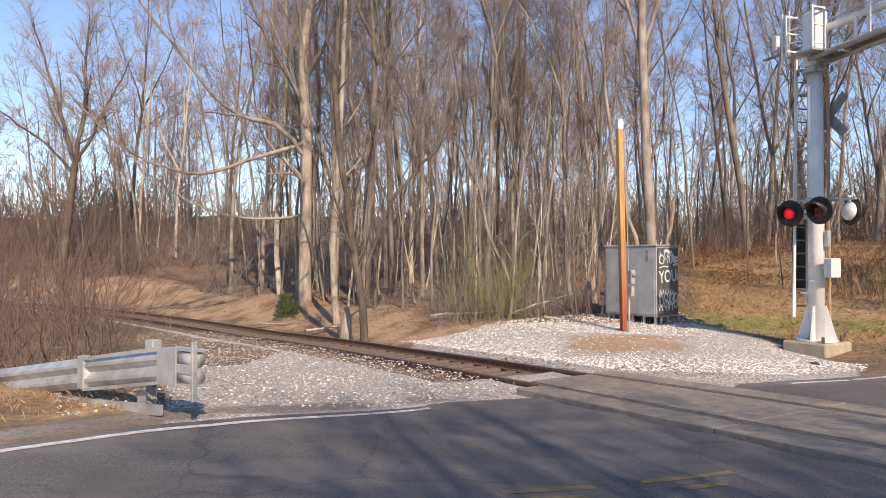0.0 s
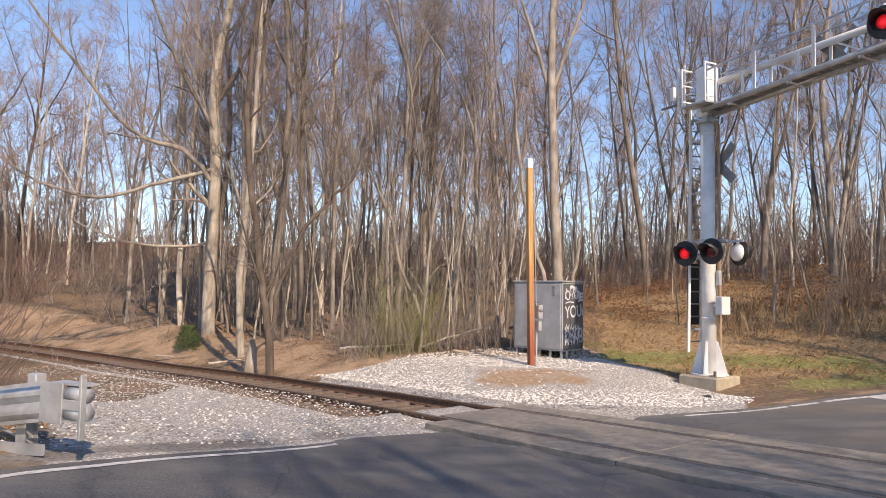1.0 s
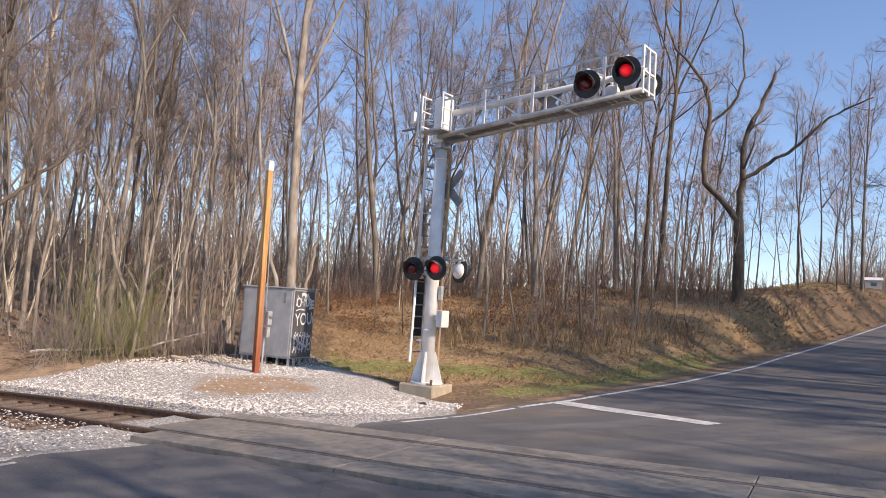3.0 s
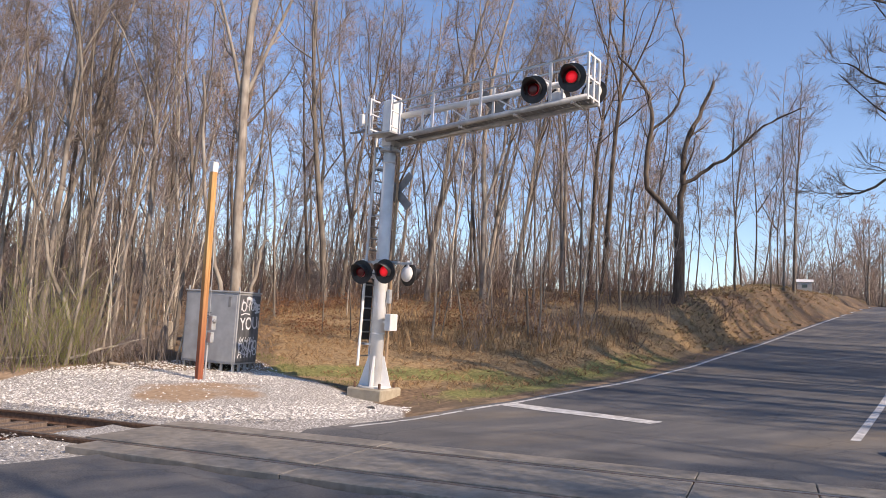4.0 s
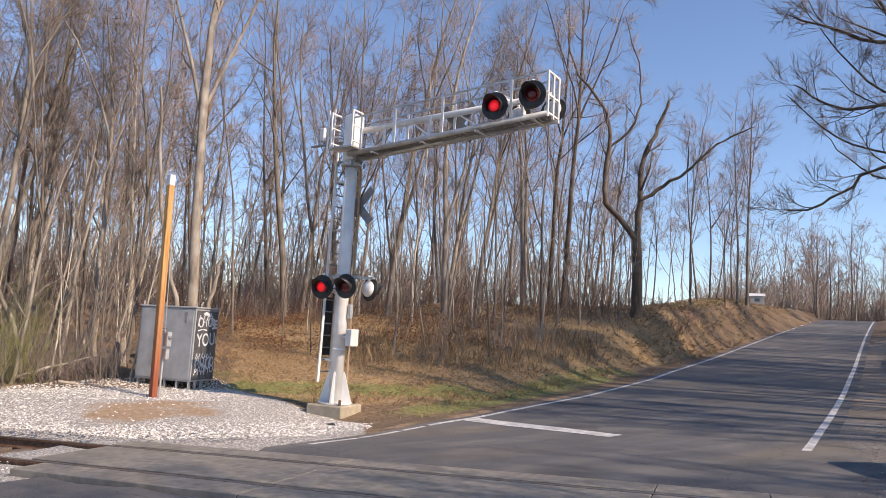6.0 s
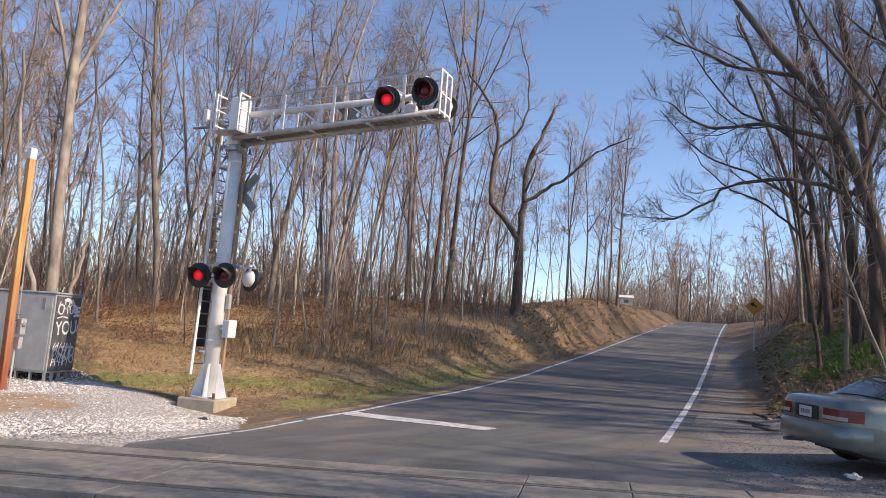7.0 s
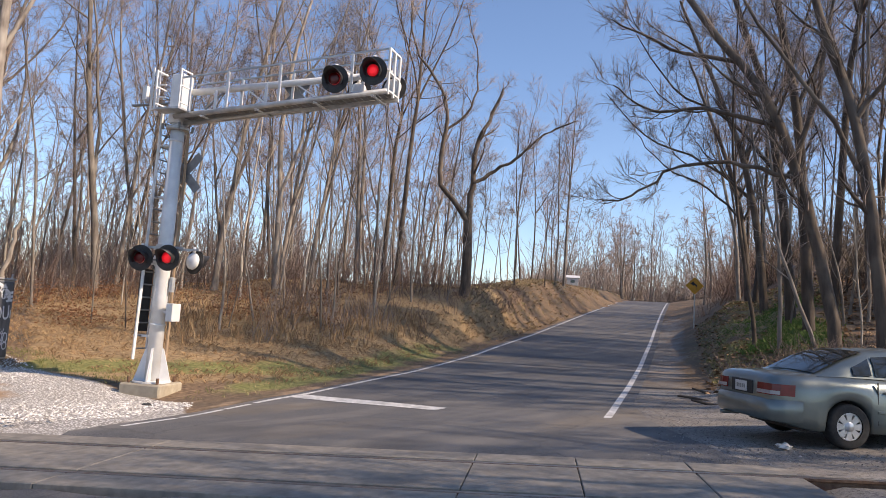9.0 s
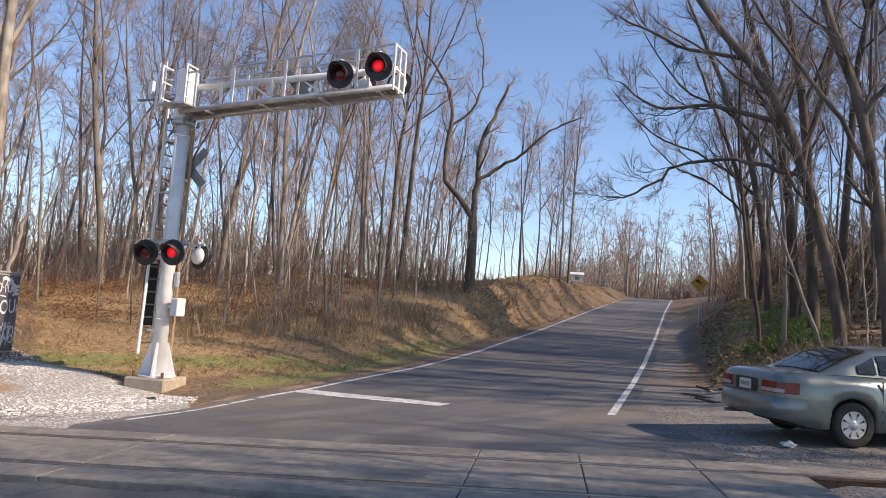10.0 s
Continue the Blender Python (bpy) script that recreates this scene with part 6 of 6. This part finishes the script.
# ---- parked car ----
PAINTED = mat_nodes("grey_green_car_paint", 0.32, 0.55)[0]
_nt = PAINTED.node_tree
_t = tex(_nt, "ShaderNodeTexNoise", 2.5, 4)
_nt.links.new(ramp(_nt, _t.outputs[0], [(0.35, (0.15, 0.18, 0.175)), (0.7, (0.20, 0.23, 0.222))]).outputs[0], _nt.nodes["Principled BSDF"].inputs["Base Color"])
_nt.nodes["Principled BSDF"].inputs["Coat Weight"].default_value = 0.6
GLASS = mat_nodes("car_glass", 0.05)[0]
_b = GLASS.node_tree.nodes["Principled BSDF"]
_b.inputs["Base Color"].default_value = (0.025, 0.03, 0.03, 1)
_b.inputs["Specular IOR Level"].default_value = 0.9
TYRE = simple("tyre_rubber", (0.012, 0.012, 0.012), (0.03, 0.03, 0.03), 20, 0.85)
HUB = simple("silver_wheel_cover", (0.50, 0.50, 0.50), (0.66, 0.66, 0.65), 8, 0.35, 0.6)
TAIL = simple("red_tail_lamp", (0.13, 0.006, 0.009), (0.20, 0.01, 0.013), 12, 0.25)
CLEAR = simple("clear_lamp", (0.34, 0.28, 0.27), (0.46, 0.40, 0.38), 12, 0.2)
DARK_TRIM = simple("dark_trim", (0.015, 0.015, 0.016), (0.035, 0.035, 0.036), 9, 0.6)


def build_car():
    ang = math.atan2(-0.719, 0.695)
    car = thing("car", "parked grey-green four-door sedan on the gravel shoulder", "car", Matrix.Translation((11.98, 2.12, land_at(11.98, 2.12) + 0.02)) @ Matrix.Rotation(ang, 4, "Z"))
    # x forward from the rear axle, y to its left
    R, AX = 0.37, 0.315
    def half_width(x):
        return float(np.interp(x, [-1.12, -1.05, -0.8, -0.3, 1.3, 2.7, 3.4, 3.75], [0.66, 0.78, 0.86, 0.885, 0.89, 0.875, 0.8, 0.62]))
    def deck(x):
        return float(np.interp(x, [-1.12, -1.08, -1.0, -0.4, 0.0, 2.0, 2.6, 3.4, 3.75], [0.86, 0.96, 1.0, 1.03, 1.04, 1.0, 0.96, 0.82, 0.66]))
    def belt(x):
        return deck(x) - float(np.interp(x, [-1.12, -0.6, 0.5, 2.4, 3.75], [0.07, 0.10, 0.12, 0.11, 0.08]))
    def sill(x):
        z = float(np.interp(x, [-1.12, -0.9, -0.5, 2.9, 3.75], [0.42, 0.30, 0.22, 0.22, 0.32]))
        for c in (0.0, 2.72):
            if abs(x - c) < R:
                z = max(z, AX + math.sqrt(R * R - (x - c) ** 2))
        return z
    xs = sorted(set([-1.12, -1.1, -1.05, -0.95, -0.8, -0.65, -0.5] + list(np.linspace(-R, R, 17)) + [0.5, 0.8, 1.1, 1.4, 1.8, 2.1] + list(np.linspace(2.72 - R, 2.72 + R, 17)) + [3.2, 3.4, 3.55, 3.7, 3.75]))
    bm = bmesh.new()
    prev = None
    for x in xs:
        w, s, b, dk = half_width(x), sill(x), belt(x), deck(x)
        k = lambda f: s + (b - s) * f
        half = [(0.0, s), (w * 0.86, s), (w * 0.975, k(0.03)), (w * 0.995, k(0.25)), (w, k(0.5)), (w * 0.99, k(0.8)), (w * 0.955, b), (w * 0.88, b + (dk - b) * 0.62), (w * 0.72, dk - 0.012), (0.0, dk)]
        ring = [bm.verts.new((x, y, z)) for y, z in half] + [bm.verts.new((x, -y, z)) for y, z in half[-2:0:-1]]
        if prev:
            n = len(ring)
            for j in range(n):
                bm.faces.new((prev[j], ring[j], ring[(j + 1) % n], prev[(j + 1) % n]))
        else:
            bm.faces.new(ring)
        prev = ring
    bm.faces.new(prev[::-1])
    bmesh.ops.recalc_face_normals(bm, faces=bm.faces)
    body = part("body", bm, PAINTED, car, smooth_faces=True)
    # cabin: base and roof outlines
    def cabin(x):
        """Base height and half width, roof height and half width."""
        return deck(x) - 0.03, half_width(x) * 0.86, float(np.interp(x, [-0.42, 0.1, 0.5, 1.1, 1.7, 2.65], [1.0, 1.27, 1.40, 1.44, 1.41, 0.98])), float(np.interp(x, [-0.42, 0.5, 1.7, 2.65], [0.66, 0.60, 0.60, 0.70]))
    bm = bmesh.new()
    prev = None
    for x in (-0.42, -0.2, 0.05, 0.28, 0.5, 0.8, 1.1, 1.4, 1.7, 2.0, 2.35, 2.65):
        zb, wb, zr, wr = cabin(x)
        half = [(wb, zb), (wb * 0.6 + wr * 0.4, zb + (zr - zb) * 0.5), (wr + 0.015, zr - 0.05 * min(1, (zr - zb) * 4)), (wr - 0.1, zr), (0, zr + 0.02)]
        ring = [bm.verts.new((x, y, z)) for y, z in half] + [bm.verts.new((x, -y, z)) for y, z in half[-2::-1]]
        if prev:
            for j in range(len(ring) - 1):
                bm.faces.new((prev[j], ring[j], ring[j + 1], prev[j + 1]))
        prev = ring
    bmesh.ops.recalc_face_normals(bm, faces=bm.faces)
    part("cabin", bm, PAINTED, car, smooth_faces=True)
    def pane(name, pts, label, mat=GLASS, parent=None):
        bm = bmesh.new()
        bm.faces.new([bm.verts.new(p) for p in pts])
        bmesh.ops.recalc_face_normals(bm, faces=bm.faces)
        return part(name, bm, mat, parent or car, label)
    # rear window, in strips that follow the cabin
    bm = bmesh.new()
    rows = []
    for x in (-0.36, -0.2, 0.05, 0.28, 0.42):
        zb, wb, zr, wr = cabin(x)
        rows.append([bm.verts.new((x - 0.008, y * (wr - 0.05), zr + 0.02 - 0.018 * abs(y) ** 2 + 0.008)) for y in (-1, -0.5, 0, 0.5, 1)])
    for a, b in zip(rows, rows[1:]):
        for j in range(4):
            bm.faces.new((a[j], a[j + 1], b[j + 1], b[j]))
    part("rear_window", bm, GLASS, car, "dark glass rear window", True)
    for sgn in (-1, 1):
        def side(x, f):
            zb, wb, zr, wr = cabin(x)
            knots = [(wb, zb), (wb * 0.6 + wr * 0.4, zb + (zr - zb) * 0.5), (wr + 0.015, zr - 0.05 * min(1, (zr - zb) * 4))]
            (y0, z0), (y1, z1) = knots[:2] if f < 0.5 else knots[1:]
            k = f * 2 if f < 0.5 else f * 2 - 1
            return (x, sgn * (y0 + (y1 - y0) * k + 0.014), z0 + (z1 - z0) * k + 0.006)
        def grid_pane(x0, x1, top0, top1, name, label, mat=GLASS, f0=0.1):
            bm = bmesh.new()
            rows = []
            for k in range(5):
                x = x0 + (x1 - x0) * k / 4
                t = top0 + (top1 - top0) * k / 4
                rows.append([bm.verts.new(side(x, f0 + (t - f0) * j / 3)) for j in range(4)])
            for a, b in zip(rows, rows[1:]):
                for j in range(3):
                    bm.faces.new((a[j], a[j + 1], b[j + 1], b[j]))
            bmesh.ops.recalc_face_normals(bm, faces=bm.faces)
            return part(name, bm, mat, car, label, True)
        grid_pane(0.14, 0.42, 0.55, 0.86, "quarter_window", "small dark quarter window")
        grid_pane(0.48, 1.18, 0.88, 0.9, "door_window", "dark rear door window")
        grid_pane(1.26, 2.2, 0.9, 0.62, "door_window", "dark front door window")
        for x in (0.43, 1.2, 2.25):
            bm = bmesh.new()
            for j in range(6):
                z0, z1 = 0.36 + j * 0.1, 0.36 + (j + 1) * 0.1
                w = half_width(x) * 0.998
                box(bm, x - 0.005, sgn * (w - 0.01) - 0.008, z0, x + 0.005, sgn * (w - 0.01) + 0.010, z1)
            part("door_seam", bm, DARK_TRIM, car)
        bm = bmesh.new()
        box(bm, 0.52, sgn * 0.885 - 0.012, 0.80, 0.70, sgn * 0.885 + 0.012, 0.835, bevel=0.006)
        part("door_handle", bm, PAINTED, car)
        bm = bmesh.new()
        for x0, x1 in ((0.42, 1.19), (1.21, 2.24)):
            box(bm, x0, sgn * 0.885 - 0.014, 0.52, x1, sgn * 0.885 + 0.014, 0.56, bevel=0.006)
        part("side_moulding", bm, PAINTED, car)
        # tail lamp wraps the corner
        bm = bmesh.new()
        pts = [(-1.128, 0.42), (-1.125, 0.58), (-1.09, 0.735), (-1.0, 0.81), (-0.82, 0.862)]
        lo = [bm.verts.new((x, sgn * y, 0.70)) for x, y in pts]
        hi = [bm.verts.new((x + 0.012, sgn * (y - 0.006), 0.86)) for x, y in pts]
        for j in range(len(pts) - 1):
            bm.faces.new((lo[j], lo[j + 1], hi[j + 1], hi[j]))
        r = bmesh.ops.extrude_face_region(bm, geom=bm.faces[:])
        bmesh.ops.translate(bm, verts=[e for e in r["geom"] if isinstance(e, bmesh.types.BMVert)], vec=(-0.012, sgn * 0.012, 0))
        bmesh.ops.recalc_face_normals(bm, faces=bm.faces)
        tail = part("tail_lamp", bm, TAIL, car, "red wrap-around tail lamp")
        bm = bmesh.new()
        pts2 = [(-1.146, 0.43), (-1.143, 0.585), (-1.118, 0.735), (-1.025, 0.826)]
        lo = [bm.verts.new((x, sgn * y, 0.715)) for x, y in pts2]
        hi = [bm.verts.new((x + 0.005, sgn * (y - 0.003), 0.765)) for x, y in pts2]
        for j in range(3):
            bm.faces.new((lo[j], lo[j + 1], hi[j + 1], hi[j]))
        part("reversing_lamp", bm, CLEAR, tail, "clear reversing lamp strip")
    # rear bumper, number plate recess, boot edges
    bm = bmesh.new()
    rows = []
    for x, y in ((-0.72, 0.90), (-0.95, 0.865), (-1.1, 0.80), (-1.185, 0.62), (-1.2, 0.3), (-1.205, 0.0)):
        rows.append((x, y))
    outline = rows + [(x, -y) for x, y in rows[-2::-1]]
    zz = [0.34, 0.38, 0.5, 0.6, 0.64]
    inn = [0.03, 0.0, 0.0, 0.012, 0.05]
    grid = []
    for x, y in outline:
        f = 1.0
        grid.append([bm.verts.new((x + i * (1 if x < -0.9 else 0.2), y * (1 - i * 0.4), z)) for z, i in zip(zz, inn)])
    for a, b in zip(grid, grid[1:]):
        for j in range(4):
            bm.faces.new((a[j], b[j], b[j + 1], a[j + 1]))
    bmesh.ops.recalc_face_normals(bm, faces=bm.faces)
    part("rear_bumper", bm, PAINTED, car, smooth_faces=True)
    bm = bmesh.new()
    box(bm, -1.135, -0.3, 0.67, -1.118, 0.3, 0.87, bevel=0.01)
    part("plate_recess", bm, DARK_TRIM, car)
    bm = bmesh.new()
    box(bm, -1.15, -0.16, 0.69, -1.136, 0.16, 0.84, bevel=0.003)
    plate = part("number_plate", bm, simple("pale_plate", (0.50, 0.50, 0.49), (0.62, 0.62, 0.60), 8, 0.5), car, "pale number plate with bars")
    for k in range(5):
        bm = bmesh.new()
        box(bm, -1.153, -0.12 + k * 0.05, 0.735, -1.1505, -0.085 + k * 0.05, 0.795)
        part("plate_bar", bm, STEEL_BACK, plate)
    bm = bmesh.new()
    rod(bm, (-1.2, 0.5, 0.3), (-0.9, 0.5, 0.3), 0.03, seg=10)
    part("exhaust_pipe", bm, STEEL_BACK, car)
    bm = bmesh.new()
    box(bm, -0.6, -0.7, 0.2, 3.4, 0.7, 0.3)
    part("underbody", bm, DARK_TRIM, car)
    for x in (0.0, 2.72):
        bm = bmesh.new()
        box(bm, x - 0.36, -0.6, 0.25, x + 0.36, 0.6, 0.7)
        part("wheel_well", bm, DARK_TRIM, car)
    for x in (0.0, 2.72):
        for sgn in (-1, 1):
            bm = bmesh.new()
            face = Matrix.Rotation(radians(90 * sgn), 4, "X")
            lathe(bm, [(0.2, -0.1), (0.28, -0.1), (0.312, -0.085), (0.318, -0.05), (0.318, 0.05), (0.312, 0.085), (0.285, 0.1), (0.205, 0.095), (0.2, 0.07)], 32, face)
            tyre = part("wheel", bm, TYRE, car, "black tyre with silver wheel cover", True)
            tyre.location = (x, sgn * 0.775, 0.318)
            bm = bmesh.new()
            lathe(bm, [(0.205, 0.075), (0.19, 0.09), (0.175, 0.082)], 32, Matrix.Rotation(radians(-90 * sgn), 4, "X"))
            lathe(bm, [(0.075, 0.085), (0.06, 0.1), (0.0, 0.105)], 20, Matrix.Rotation(radians(-90 * sgn), 4, "X"))
            part("wheel_rim", bm, HUB, tyre, "", True)
            bm = bmesh.new()
            lathe(bm, [(0.2, 0.055), (0.0, 0.05)], 24, Matrix.Rotation(radians(-90 * sgn), 4, "X"))
            part("wheel_disc", bm, DARK_TRIM, tyre)
            for k in range(8):
                bm = bmesh.new()
                a = 2 * math.pi * k / 8
                c, s = math.cos(a), math.sin(a)
                q = [(0.06, -0.03), (0.185, -0.052), (0.185, 0.052), (0.06, 0.03)]
                f0 = [bm.verts.new((r * c - t * s, sgn * 0.088, r * s + t * c)) for r, t in q]
                f1 = [bm.verts.new((r * c - t * s, sgn * 0.06, r * s + t * c)) for r, t in q]
                bm.faces.new(f0)
                for j in range(4):
                    bm.faces.new((f0[j], f0[(j + 1) % 4], f1[(j + 1) % 4], f1[j]))
                bmesh.ops.recalc_face_normals(bm, faces=bm.faces)
                part("spoke", bm, HUB, tyre)


build_car()


# ---- shed beyond the bank ----
def build_shed():
    x, y = 78 * math.sin(radians(62.2)), 78 * math.cos(radians(62.2))
    z = 7.75
    sh = thing("shed", "small white-roofed shed beyond the bank", "shed", pose(x, y, z - 1.25, 0, 0, -62))
    sh.scale = (0.65, 0.65, 0.65)
    bm = bmesh.new()
    box(bm, -1.0, -0.8, -1.5, 1.0, 0.8, 0.9)
    part("wall", bm, simple("pale_siding", (0.45, 0.45, 0.44), (0.6, 0.6, 0.58), 4, 0.8), sh)
    for sgn in (-1, 1):
        bm = bmesh.new()
        bar(bm, (0, 0, 0), (0, sgn * 1.0, 0), 2.4, 0.06)
        rf = part("roof", bm, WHITE, sh)
        rf.matrix_basis = pose(0, 0, 1.42, -sgn * 28, 0, 0)
    bm = bmesh.new()
    box(bm, -0.35, -0.815, 0.1, 0.35, -0.802, 0.6)
    part("window", bm, GLASS, sh)


build_shed()


# ---- litter ----
def build_litter():
    x, y = 10.85, 2.26
    pap = thing("crumpled_paper", "crumpled white paper on shoulder gravel", "litter", pose(x, y, land_at(x, y) + 0.03))
    bm = bmesh.new()
    bmesh.ops.create_icosphere(bm, subdivisions=2, radius=0.12)
    for v in bm.verts:
        v.co *= 0.75 + 0.6 * noise.noise(v.co * 14)
        v.co.z *= 0.45
    part("paper", bm, WHITE, pap)
    rnd = random.Random(12)
    for s, o, w in ((17.2, 0.2, 0.9), (18.6, 0.5, 0.5), (16.2, 0.5, 0.6)):
        x, y = so(s, o)
        bk = thing("bark_strip", "dark broken bark strip on shoulder", "debris", pose(x, y, land_at(x, y) + 0.02, 0, 0, rnd.uniform(60, 100)), "roadside debris")
        t = Tubes()
        t.add(wander(rnd, (-w / 2, 0, 0), (1, 0, 0.02), w, 4, 0.08, 0.0), 0.04, 0.025, 6)
        o_ = new("bark", t.mesh("bark", BARK_DARK))
        o_.parent = bk


build_litter()


# ---- what moves ----
def motions():
    """The lens discs turn over to flash, the two of a pair by turns."""
    switches = [(0.17, 1), (0.87, 0), (1.38, 1), (2.01, 0), (2.62, 1), (3.25, 0), (3.83, 1), (4.4, 0), (5.03, 1), (5.62, 0), (6.23, 1), (6.85, 0), (7.38, 1), (8.1, 0), (8.72, 1), (9.3, 0), (9.88, 1)]
    for lens, phase in FLASHERS:
        angle = 0 if phase == 0 else 180
        rows = [(0.0, angle)]
        for t, lit in switches:
            step = 60
            for k in range(4):
                rows.append((t + k / FPS, angle + k * step))
            angle += 180
        if frame(rows[-1][0]) < frame(10.0):
            rows.append((10.0, angle))
        walk(lens, [(t, pose(0, -0.028, 0, 0, 0, a)) for t, a in rows])


motions()
